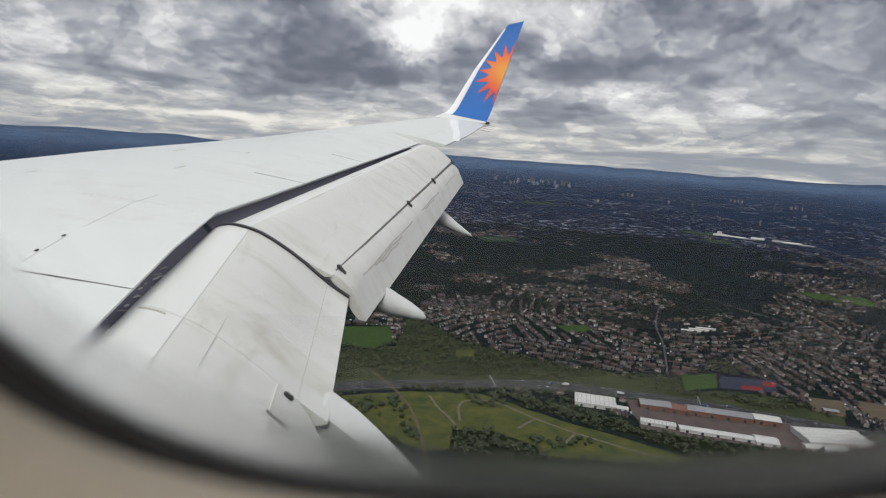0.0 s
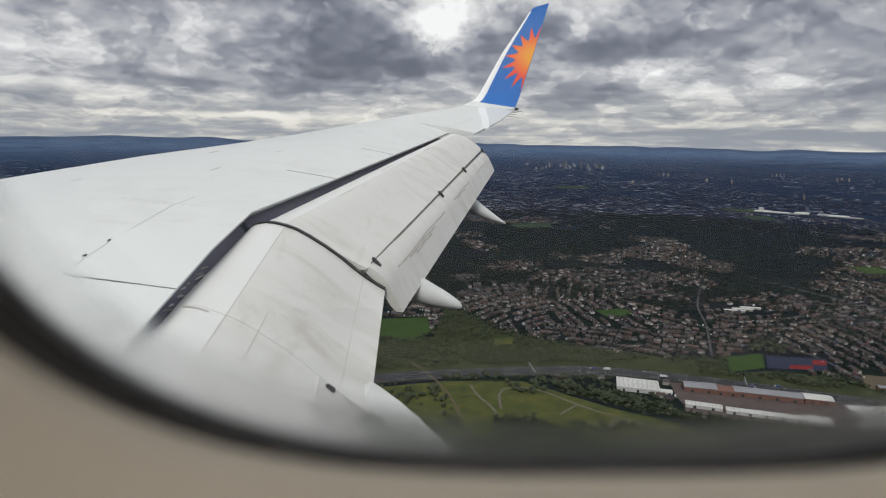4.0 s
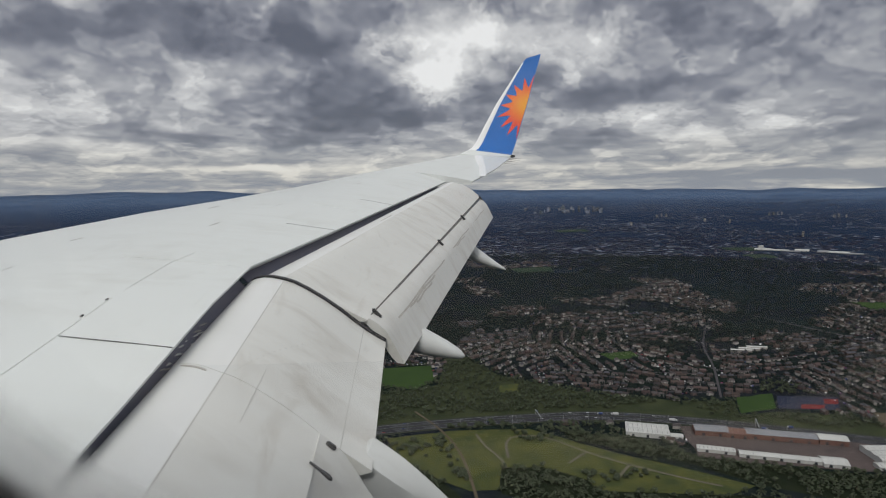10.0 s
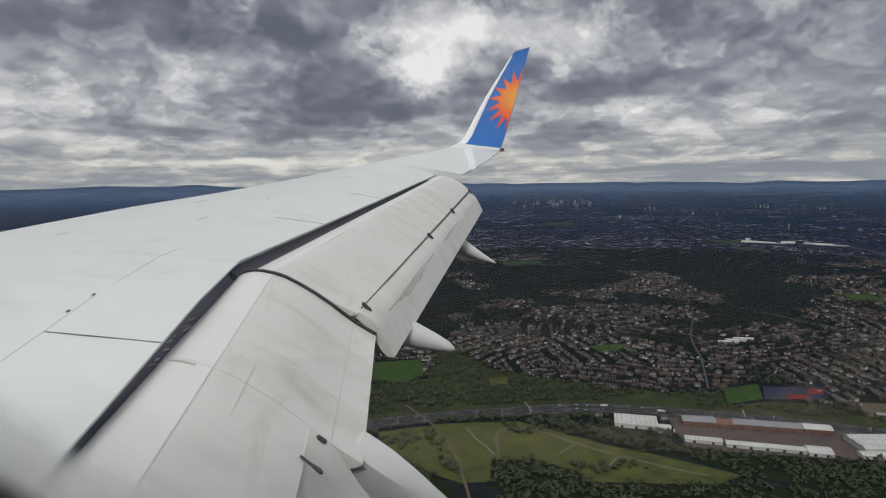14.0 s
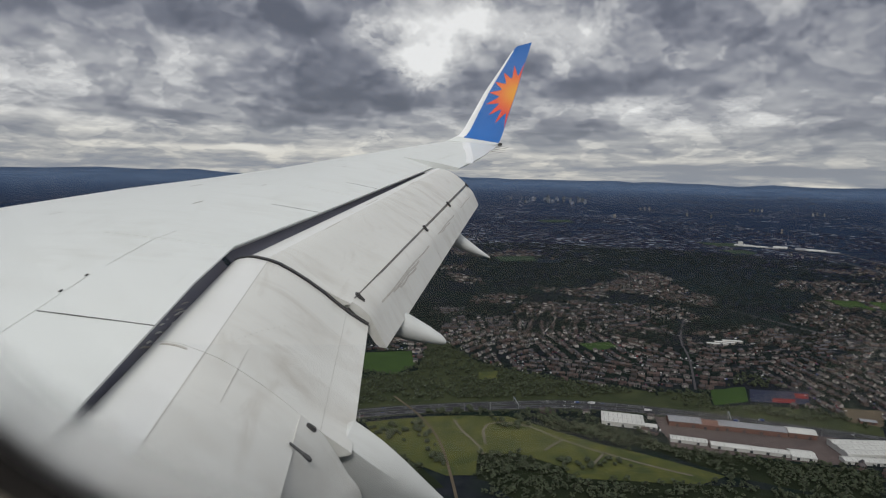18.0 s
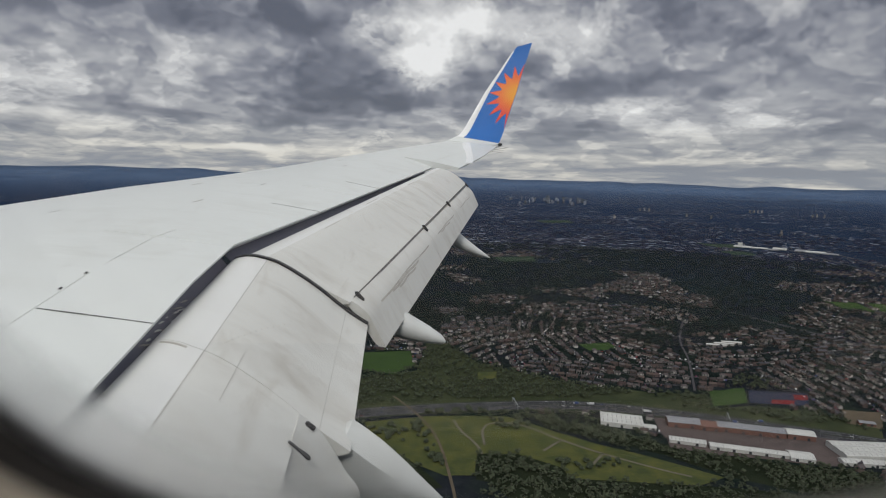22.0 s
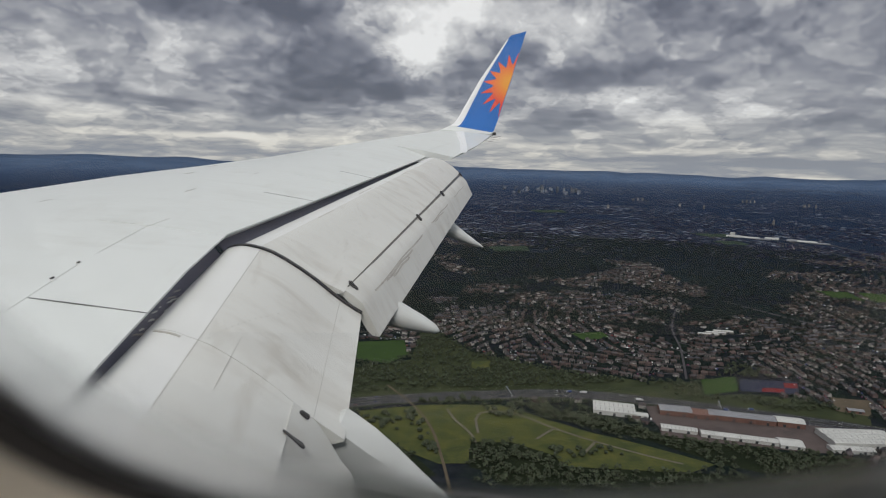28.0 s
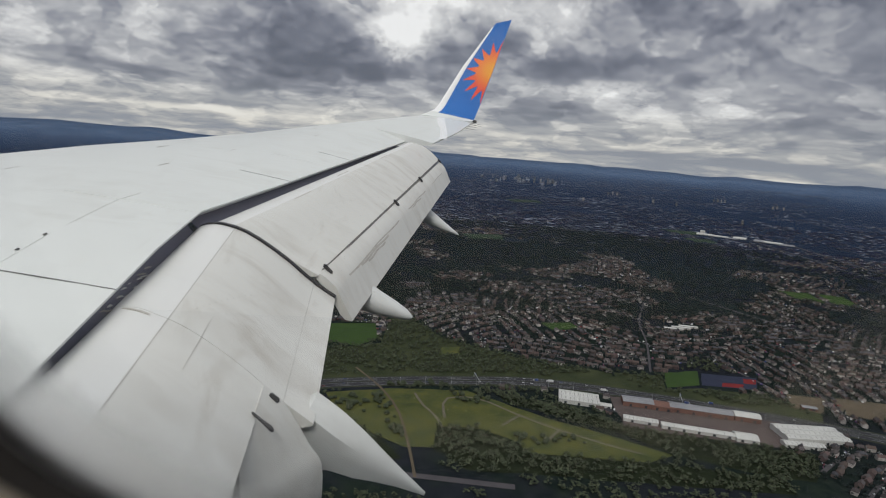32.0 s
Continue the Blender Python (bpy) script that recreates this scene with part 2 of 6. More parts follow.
def painted_skin(name, base, dirt, amount, rough):
    """Aircraft paint with chordwise streaks and soft stains."""
    m = bpy.data.materials.new(name)
    m.use_nodes = True
    n = Nodes(m.node_tree)
    tc = n.add("ShaderNodeTexCoord").outputs["Object"]
    streak = n.noise(n.vmath("MULTIPLY", tc, (1.2, 3.2, 1.0)), 1.3, 7.0, 0.68, 0.6)
    stain = n.noise(tc, 0.9, 6.0, 0.6, 0.4)
    speck = n.noise(tc, 60.0, 2.0, 0.5)
    dirty = n.maths("MULTIPLY", n.ramp(streak, [(0.45, (0, 0, 0)), (0.72, (1, 1, 1))]), n.ramp(stain, [(0.4, (0.15,) * 3), (0.65, (1, 1, 1))]))
    colour = n.mix(n.maths("MULTIPLY", dirty, amount), base, dirt)
    smudge = n.noise(n.vmath("MULTIPLY", tc, (2.0, 0.8, 1.0)), 1.7, 8.0, 0.68, 0.5)
    colour = n.mix(n.maths("MULTIPLY", n.ramp(smudge, [(0.56, (0, 0, 0)), (0.74, (1, 1, 1))]), amount * 0.8), colour, dirt)
    colour = n.mix(n.maths("MULTIPLY", n.ramp(speck, [(0.62, (0, 0, 0)), (0.75, (1, 1, 1))]), 0.10), colour, dirt)
    b = n.tree.nodes.new("ShaderNodeBsdfPrincipled")
    n.link(colour, b.inputs["Base Color"])
    n.link(n.maths("MULTIPLY_ADD", stain, 0.25, rough - 0.1, True), b.inputs["Roughness"])
    bp = n.tree.nodes.new("ShaderNodeBump")
    bp.inputs["Strength"].default_value = 0.05
    bp.inputs["Distance"].default_value = 0.01
    n.link(stain, bp.inputs["Height"])
    n.link(bp.outputs[0], b.inputs["Normal"])
    out = n.tree.nodes.new("ShaderNodeOutputMaterial")
    n.link(b.outputs[0], out.inputs[0])
    return m


WING = painted_skin("wing_paint", (0.725, 0.742, 0.722), (0.48, 0.47, 0.43), 0.36, 0.34)
FLAP = painted_skin("flap_paint", (0.66, 0.655, 0.625), (0.35, 0.31, 0.26), 0.52, 0.45)
NOSE = painted_skin("flap_nose_paint", (0.74, 0.74, 0.725), (0.50, 0.48, 0.44), 0.35, 0.35)
FAIRING = painted_skin("fairing_paint", (0.62, 0.63, 0.62), (0.36, 0.35, 0.32), 0.45, 0.45)
WHITE = material("white_stripe_paint", (0.95, 0.95, 0.95), (0.91, 0.91, 0.90), 3.0, 0.3)
BLUE = material("blue_paint", (0.012, 0.135, 0.47), (0.014, 0.16, 0.55), 1.2, 0.30)
SEAM = material("joint_sealant", (0.06, 0.06, 0.065), (0.16, 0.15, 0.14), 9.0, 0.7)
SEAM_PALE = material("pale_joint", (0.70, 0.71, 0.69), (0.76, 0.775, 0.75), 2.0, 0.7)
SCUFF = material("oil_stain", (0.40, 0.37, 0.32), (0.52, 0.50, 0.46), 8.0, 0.7)
SMEAR = material("faint_smear", (0.4, 0.37, 0.33), (0.54, 0.52, 0.48), 6.0, 0.6)
SEAM_GREY = material("fine_joint", (0.42, 0.41, 0.39), (0.54, 0.53, 0.5), 5.0, 0.7)
DARK = material("dark_bracket", (0.05, 0.05, 0.055), (0.10, 0.10, 0.10), 12.0, 0.55, 0.3)
COVE = material("cove_primer", (0.15, 0.15, 0.21), (0.19, 0.19, 0.245), 5.0, 0.7)
RUBBER = material("black_rubber", (0.012, 0.012, 0.016), (0.02, 0.02, 0.024), 20.0, 0.6)
FRAME = material("window_frame_grey", (0.055, 0.058, 0.066), (0.04, 0.042, 0.05), 12.0, 0.5)
GLASS_DARK = material("dark_glass", (0.02, 0.022, 0.025), (0.03, 0.032, 0.036), 2.0, 0.12)
BEIGE = material("cabin_plastic", (0.80, 0.73, 0.63), (0.75, 0.68, 0.58), 30.0, 0.55, bump=0.1)


def emblem_material():
    m = bpy.data.materials.new("sun_emblem_paint")
    m.use_nodes = True
    n = Nodes(m.node_tree)
    tc = n.add("ShaderNodeTexCoord").outputs["Object"]
    far = n.tree.nodes.new("ShaderNodeVectorMath")
    far.operation = "LENGTH"
    n.link(tc, far.inputs[0])
    colour = n.ramp(far.outputs["Value"], [(0.16, (0.88, 0.34, 0.02)), (0.40, (0.87, 0.19, 0.022)), (0.62, (0.80, 0.075, 0.04))])
    b = n.tree.nodes.new("ShaderNodeBsdfPrincipled")
    n.link(colour, b.inputs["Base Color"])
    b.inputs["Roughness"].default_value = 0.35
    out = n.tree.nodes.new("ShaderNodeOutputMaterial")
    n.link(b.outputs[0], out.inputs[0])
    return m


EMBLEM = emblem_material()


# ---- mesh helpers ----
def mesh_object(name, verts, faces, mats, parent=None, label="", smooth=False, indices=None, sharp=None):
    me = bpy.data.meshes.new(name)
    me.from_pydata([tuple(v) for v in verts], [], faces)
    for m in mats if isinstance(mats, (list, tuple)) else [mats]:
        me.materials.append(m)
    if indices is not None:
        me.polygons.foreach_set("material_index", indices)
    if smooth:
        me.polygons.foreach_set("use_smooth", [True] * len(me.polygons))
        if sharp:
            me.set_sharp_from_angle(angle=radians(sharp))
    me.update()
    ob = new(name, me)
    if parent:
        ob.parent = parent
    if label:
        ob["label"] = label
    return ob


def loft(name, sections, mat, parent=None, label="", closed=True, caps=True, sharp=35, nose=0):
    """A skin over rings of points, all with the same count; with nose, the first so many strips take the second material."""
    k = len(sections[0])
    verts = [p for s in sections for p in s]
    faces = []
    for i in range(len(sections) - 1):
        for j in range(k if closed else k - 1):
            a, b = i * k + j, i * k + (j + 1) % k
            faces.append((a, b, b + k, a + k))
    if caps:
        faces.append(tuple(range(k - 1, -1, -1)))
        faces.append(tuple((len(sections) - 1) * k + j for j in range(k)))
    index = [1 if nose and (i % k < nose or i % k == k - 1) and i < k * (len(sections) - 1) else 0 for i in range(len(faces))] if nose else None
    ob = mesh_object(name, verts, faces, mat, parent, label, True, indices=index, sharp=sharp)
    bm = bmesh.new()
    bm.from_mesh(ob.data)
    bmesh.ops.recalc_face_normals(bm, faces=bm.faces)
    bm.to_mesh(ob.data)
    bm.free()
    ob.data.set_sharp_from_angle(angle=radians(sharp))
    return ob


def box_bm(size, at=(0, 0, 0), bevel=0.0):
    bm = bmesh.new()
    bmesh.ops.create_cube(bm, size=1.0, matrix=Matrix.Translation(at) @ Matrix.Diagonal((*size, 1)))
    if bevel:
        bmesh.ops.bevel(bm, geom=bm.edges[:], offset=bevel, segments=2, affect="EDGES")
    return bm


def part(name, bm, mat, parent=None, label=""):
    me = bpy.data.meshes.new(name)
    bm.to_mesh(me)
    bm.free()
    me.materials.append(mat)
    ob = new(name, me)
    if parent:
        ob.parent = parent
    if label:
        ob["label"] = label
    return ob


def at(table, y):
    """Straight interpolation in rows of (y, values...)."""
    ys = [r[0] for r in table]
    return [float(np.interp(y, ys, [r[i] for r in table])) for i in range(1, len(table[0]))]


# ---- the wing ----
wing = tagged(new("aircraft_wing"), "white painted airliner wing with lowered flaps and upswept blue winglet", "aircraft wing")
wing.location = (0, 0, EYE)
# rows of y, x, z: the rear edge of the fixed wing, the crest of its upper skin, and its nose
REAR = [(0.30, -1.22, -1.245), (2.37, -1.22, -0.874), (3.49, -1.22, -0.655), (4.40, -1.241, -0.551), (5.91, -0.871, -0.415), (11.60, 0.519, 0.122)]
AFT = [(11.62, 1.045, 0.121), (13.6, 1.73, 0.40), (15.72, 2.447, 0.80)]
CREST = [(0.30, -6.25, -1.16), (2.4, -5.24, -0.86), (4.4, -4.27, -0.585), (5.63, -3.669, -0.41), (6.68, -3.162, -0.26), (8.96, -2.054, -0.02), (12.76, -0.211, 0.501), (15.51, 1.123, 0.85)]


def nose_x(y):
    return -6.98 + 0.52 * y - 0.02


def upper(y, s, table=None):
    """A point of the upper skin: s runs from the rear edge (0) to the crest (1)."""
    s = min(s, 1.0)
    xr, zr = at(table or (REAR if y <= 11.6 else AFT), y)
    xc, zc = at(CREST, y)
    chord = abs(xr - xc)
    bow = (0.045 if y <= 11.6 else 0.015) * chord * math.sin(math.pi * s)
    return Vector((xr + (xc - xr) * s, y, zr + (zc - zr) * (1 - (1 - s) ** 1.35) + bow))


def wing_ring(y, table):
    xr, zr = at(table, y)
    xc, zc = at(CREST, y)
    xn = min(nose_x(y), xc - 0.10)
    chord = xr - xn
    ring = [upper(y, s, table) for s in (0, 0.04, 0.15, 0.3, 0.45, 0.6, 0.75, 0.88, 1.0)]
    depth = 0.10 * chord
    run = xc - xn
    for f, d in ((0.5, 0.10), (0.82, 0.26), (0.97, 0.46), (1.0, 0.6), (0.92, 0.8), (0.6, 1.0)):
        ring.append(Vector((xc - run * f, y, zc - depth * 0.62 * d)))
    zlow = zc - depth
    for f in (0.1, 0.35, 0.6, 0.8, 0.97):
        ring.append(Vector((xc + (xr - xc) * f, y, zlow + (zr - 0.05 - zlow) * f ** 1.6)))
    ring.append(Vector((xr, y, zr - 0.012)))
    return ring


loft("wing_skin", [wing_ring(y, REAR) for y in (-0.3, 0.3, 1.2, 2.37, 3.49, 4.40, 5.2, 5.91, 7.0, 8.2, 9.4, 10.5, 11.6)], WING, wing, "white painted skin, glossy, faintly streaked")
loft("outer_wing_skin", [wing_ring(y, AFT) for y in (11.62, 12.3, 13.0, 13.8, 14.6, 15.2, 15.6)], WING, wing)


def ribbon(name, points, width, mat, lift=0.0025, up=Vector((0, 0, 1)), label=""):
    """A thin strip laid along points of a skin."""
    verts, faces = [], []
    for i, p in enumerate(points):
        a, b = points[max(i - 1, 0)], points[min(i + 1, len(points) - 1)]
        side = (b - a).normalized().cross(up).normalized() * width / 2
        for q, h in ((p - side, -0.002), (p - side, lift), (p + side, lift), (p + side, -0.002)):
            verts.append(q + up * h)
    for i in range(len(points) - 1):
        for j in range(3):
            a = 4 * i + j
            faces.append((a, a + 1, a + 5, a + 4))
    return mesh_object(name, verts, faces, mat, wing, label)


def on_wing(y, back):
    """A point of the upper skin, so many metres before the rear edge."""
    xr, _ = at(REAR if y <= 11.6 else AFT, y)
    xc, _ = at(CREST, y)
    return upper(y, back / (xr - xc))


# spoiler panels: chordwise gaps at their ends and one long joint before them
for y, back in ((2.93, 0.55), (6.0, 0.48), (8.0, 0.42)):
    ribbon("panel_gap", [on_wing(y, b) for b in np.linspace(0.0, back, 7)], 0.006, SEAM)
for y, back in ((4.35, 0.9), (7.2, 0.72), (9.7, 0.6)):
    ribbon("panel_gap", [on_wing(y, b) for b in np.linspace(0.05, back, 7)], 0.007, SEAM_PALE)
ribbon("panel_joint", [on_wing(y, float(np.interp(y, (2.2, 4.6), (0.57, 0.53)))) for y in np.linspace(2.2, 4.6, 9)], 0.004, SEAM_PALE)
ribbon("panel_joint", [on_wing(y, 1.25 - 0.05 * y) for y in np.linspace(2.3, 3.3, 5)], 0.004, SEAM_PALE)
# small hinge marks, drains and scuffs
rng = random.Random(4)
for y, b, l in ((3.9, 1.45, 0.10), (4.9, 1.7, 0.12), (6.6, 1.6, 0.2), (7.6, 1.9, 0.22), (5.6, 1.0, 0.16), (2.75, 1.25, 0.14), (9.4, 0.95, 0.15), (6.9, 1.0, 0.1), (10.2, 1.3, 0.2)):
    ribbon("skin_mark", [on_wing(y, b), on_wing(y + l, b)], 0.006, SEAM_GREY, 0.0015)
for y, b in ((3.16, 0.57), (3.40, 0.56)):
    ribbon("hinge_cap", [on_wing(y, b), on_wing(y + 0.025, b)], 0.010, DARK, 0.006)
# outer wing: white stripe across the chord, aileron joint and hinge line
ribbon("white_stripe", [upper(12.25 + 2.95 * f, 0.58 * f ** 1.3) for f in np.linspace(0, 1, 12)], 0.20, WHITE, 0.014, label="white chordwise stripe")
ribbon("aileron_joint", [upper(y, 0.30) for y in np.linspace(11.7, 15.2, 9)], 0.012, SEAM_PALE)
ribbon("aileron_gap", [upper(14.6, s) for s in np.linspace(0, 0.3, 4)], 0.012, SEAM_PALE)
for y in (14.6, 14.95, 15.25, 15.5):
    x, z = at(AFT, y)
    bm = bmesh.new()
    bmesh.ops.create_cone(bm, segments=6, radius1=0.007, radius2=0.003, depth=0.28, cap_ends=True, matrix=pose(x + 0.15, y, z - 0.03, 0, 96, 0))
    part("discharge_wick", bm, DARK, wing)

# ---- the winglet: rows of height fraction, then front and rear edge ----
WINGLET = [
    (0.0, 1.02, 15.33, 0.815, 2.30, 15.42, 0.765),
    (0.04, 1.22, 15.52, 0.915, 2.40, 15.60, 0.80),
    (0.08, 1.38, 15.65, 1.005, 2.45, 15.70, 0.87),
    (0.14, 1.51, 15.77, 1.175, 2.515, 15.78, 1.02),
    (0.20, 1.62, 15.85, 1.375, 2.60, 15.87, 1.24),
    (0.32, 1.82, 15.97, 1.73, 2.73, 15.98, 1.63),
    (0.48, 2.08, 16.13, 2.19, 2.93, 16.14, 2.20),
    (0.72, 2.52, 16.33, 2.85, 3.17, 16.37, 2.98),
    (0.93, 2.84, 16.48, 3.34, 3.33, 16.53, 3.47),
    (1.0, 2.95, 16.51, 3.46, 3.375, 16.57, 3.60),
]


def winglet_point(u, v, off=0.0):
    """u from the front edge to the rear edge, v from root to top, off inboard of the middle plane."""
    a = at(WINGLET, v)
    p, q = Vector(a[:3]), Vector(a[3:])
    hi, lo = at(WINGLET, min(v + 0.03, 1)), at(WINGLET, max(v - 0.03, 0))
    rise = (Vector(hi[:3]).lerp(Vector(hi[3:]), u) - Vector(lo[:3]).lerp(Vector(lo[3:]), u)).normalized()
    side = (q - p).normalized().cross(rise).normalized()
    if side.z < 0:
        side = -side
    return p.lerp(q, u) + side * off


def foil(u, v):
    return (0.034 - 0.018 * v) * math.sqrt(1 - (1 - min((u + 0.02) / 0.07, 1)) ** 2) * (1 - 0.85 * u) + 0.004


def winglet_ring(u0, u1, v):
    us = u0 + (u1 - u0) * np.linspace(0, 1, 8) ** (1.5 if u0 == 0 else 1.0)
    return [winglet_point(u, v, foil(u, v)) for u in us] + [winglet_point(u, v, -foil(u, v)) for u in us[::-1]]


LEVELS = [0.055, 0.08, 0.11, 0.14, 0.17, 0.20, 0.26, 0.32, 0.40, 0.48, 0.60, 0.72, 0.84, 0.93, 1.0]


def split(v):
    """How far back the white front strip reaches."""
    return 0.175 - 0.085 * v


loft("winglet_root", [winglet_ring(0.0, 1.0, v) for v in (0.0, 0.02, 0.04, 0.053)], WING, wing)
winglet = loft("winglet", [winglet_ring(split(v), 1.0, v) for v in LEVELS], BLUE, wing, "deep blue painted blended winglet", sharp=20)
loft("leading_edge", [winglet_ring(0.0, split(v) - 0.002, v) for v in LEVELS[:-1]], WHITE, winglet, "white leading edge strip", sharp=15)
loft("winglet_cap", [winglet_ring(0.0, split(v) - 0.002, v) for v in (0.931, 0.97, 1.0)], BLUE, winglet)
bm = box_bm((0.16, 0.05, 0.07), (2.44, 15.70, 0.80), 0.012)
part("tail_light", bm, DARK, winglet, "dark tail light housing")

# half sun: long pointed rays round a disc that the rear edge cuts
EMBLEM_V = 0.47
centre = winglet_point(0.985, EMBLEM_V, 0.0)
verts, faces, rings, steps = [], [], 7, 64
for i in range(steps + 1):
    turn = math.pi * (i / steps) - math.pi / 2
    ray = (i / steps * 8) % 1.0
    spike = abs(ray * 2 - 1)
    reach = 0.42 + 0.31 * spike ** 1.7
    for j in range(rings + 1):
        r = reach * j / rings
        fore, rise = r * math.cos(turn), r * math.sin(turn) * 1.12
        v = EMBLEM_V + rise / 3.0
        a = at(WINGLET, v)
        width = (Vector(a[3:]) - Vector(a[:3])).length
        u = max(0.985 - fore / width, split(v) + 0.02)
        verts.append(winglet_point(u, v, foil(u, v) + 0.004) - centre)
for i in range(steps):
    for j in range(rings):
        a = i * (rings + 1) + j
        faces.append((a, a + 1, a + rings + 2, a + rings + 1))
emblem = mesh_object("sun_emblem", verts, faces, EMBLEM, winglet, "orange and red half sun shape on blue", True)
emblem.location = centre

# ---- flaps ----
def flap_ring(y, top, thick):
    """top: rows of x, z from nose to rear edge; the lower side follows below."""
    ring = [Vector((x, y, z)) for x, z in top]
    n = len(top)
    for i in range(n - 1, 0, -1):
        f = i / (n - 1)
        x, z = top[i]
        depth = thick * (math.sin(math.pi * (1 - f) ** 0.7) * 0.9 + 0.06)
        ring.append(Vector((x - 0.35 * depth, y, z - depth)))
    x, z = top[0]
    ring.append(Vector((x - 0.01, y, z - 0.5 * thick)))
    return ring


def smooth_rows(rows, count):
    """More points on a smooth curve through rows of x, z."""
    t = np.linspace(0, len(rows) - 1, count)
    out = []
    for v in t:
        i = min(int(v), len(rows) - 2)
        f = v - i
        p = [np.array(rows[min(max(k, 0), len(rows) - 1)]) for k in (i - 1, i, i + 1, i + 2)]
        out.append(tuple(0.5 * (2 * p[1] + (p[2] - p[0]) * f + (2 * p[0] - 5 * p[1] + 4 * p[2] - p[3]) * f * f + (3 * p[1] - p[0] - 3 * p[2] + p[3]) * f ** 3)))
    return out


def between(a, b, f):
    return [tuple(np.array(p) * (1 - f) + np.array(q) * f) for p, q in zip(a, b)]


# outer flap, inboard and outboard ends
IN_TOP = smooth_rows([(-1.235, -0.71), (-1.215, -0.667), (-1.13, -0.643), (-1.02, -0.648), (-0.905, -0.695), (-0.658, -0.851), (-0.40, -0.985)], 13)
OUT_TOP = smooth_rows([(0.50, 0.030), (0.515, 0.072), (0.585, 0.098), (0.665, 0.098), (0.83, 0.055), (1.02, -0.06), (1.16, -0.185)], 13)
span = np.linspace(0, 1, 9)
outer_flap = loft("outer_flap", [flap_ring(4.45 + 6.9 * f, between(IN_TOP, OUT_TOP, f), 0.16 - 0.06 * f) for f in span], (FLAP, NOSE), wing, "grey-white flap panel with brown oil streaks", nose=6)
IN_AFT = [(-0.44, -1.03), (-0.415, -0.985), (-0.39, -0.977), (-0.33, -1.015), (-0.265, -1.075), (-0.23, -1.14), (-0.195, -1.207), (-0.16, -1.272), (-0.125, -1.335)]
OUT_AFT = [(1.13, -0.26), (1.15, -0.225), (1.175, -0.22), (1.23, -0.265), (1.285, -0.325), (1.315, -0.388), (1.345, -0.450), (1.375, -0.513), (1.405, -0.575)]
aft_flap = loft("aft_flap", [flap_ring(4.47 + 6.85 * f, between(IN_AFT, OUT_AFT, f), 0.09 - 0.03 * f) for f in span], FLAP, wing, sharp=25)


def on_flap(f, k):
    rows = between(IN_TOP, OUT_TOP, f)
    i = min(int(k * 12), 11)
    p = np.array(rows[i]) * (1 - (k * 12 - i)) + np.array(rows[i + 1]) * (k * 12 - i)
    return Vector((p[0], 4.45 + 6.9 * f, p[1]))


TILTED = Vector((0.45, 0, 0.9)).normalized()
ribbon("slot", [on_flap(f, 1.0) for f in np.linspace(0.015, 0.985, 14)], 0.022, SEAM, 0.004, TILTED, "dark slot between flap segments")


def on_aft(f, k):
    rows = between(IN_AFT, OUT_AFT, f)
    i = min(int(k * 8), 7)
    p = np.array(rows[i]) * (1 - (k * 8 - i)) + np.array(rows[i + 1]) * (k * 8 - i)
    return Vector((p[0], 4.47 + 6.85 * f, p[1]))


STEEP = Vector((0.8, 0, 0.6)).normalized()
for f, run, k, w in ((0.05, 0.30, 0.53, 0.016), (0.10, 0.16, 0.565, 0.022), (0.13, 0.10, 0.61, 0.018), (0.44, 0.20, 0.52, 0.014), (0.47, 0.10, 0.56, 0.014), (0.74, 0.18, 0.53, 0.010)):
    ribbon("oil_smear", [on_aft(f + run * g, k + 0.012 * math.sin(9 * g)) for g in np.linspace(0, 1, 9)], w, SMEAR, 0.0015, STEEP)
for f in (0.02, 0.40, 0.66, 0.975):
    p = on_flap(f, 1.0)
    bm = box_bm((0.10, 0.03, 0.03), (0, 0, 0), 0.008)
    bmesh.ops.transform(bm, matrix=pose(p.x + 0.03, p.y, p.z + 0.005, 0, 48, 8), verts=bm.verts)
    part("slot_bracket", bm, DARK, outer_flap, "dark slot bracket")
for f, k, l in ((0.16, 0.52, 0.45), (0.36, 0.44, 0.5), (0.63, 0.5, 0.4)):
    ribbon("oil_streak", [on_flap(f + l * g * 0.13, k) for g in np.linspace(0, 1, 6)], 0.006, SCUFF, 0.002, TILTED)

# inner flap: outboard end, and how far each row falls for every metre inboard
TOP0 = smooth_rows([(-1.275, -0.715), (-1.258, -0.672), (-1.205, -0.645), (-1.128, -0.637), (-1.059, -0.645), (-0.905, -0.695), (-0.658, -0.851), (-0.428, -1.037), (-0.262, -1.145)], 19)


def inner_row(y, stop=1.0):
    d = 4.40 - y
    rows = []
    for i, (x, z) in enumerate(TOP0):
        f = max(0.0, (8 * i / 18 - 1) / 7)
        rows.append((x, z - d * (0.145 + 0.085 * f)))
    keep = smooth_rows(rows, 19)
    if stop < 1.0:
        keep = [tuple(np.array([np.interp(stop * i / 18, np.linspace(0, 1, 19), [r[c] for r in rows]) for c in (0, 1)])) for i in range(19)]
    return keep


inner_flap = loft("inner_flap", [flap_ring(y, inner_row(y), 0.17) for y in (3.0, 3.25, 3.5, 3.75, 4.0, 4.2, 4.39)], (FLAP, NOSE), wing, "broad grey-white inboard flap panel", nose=10)
loft("inner_flap_root", [flap_ring(y, inner_row(y, 0.825), 0.17) for y in (0.5, 1.0, 1.5, 2.0, 2.5, 2.996)], (FLAP, NOSE), wing, nose=12)


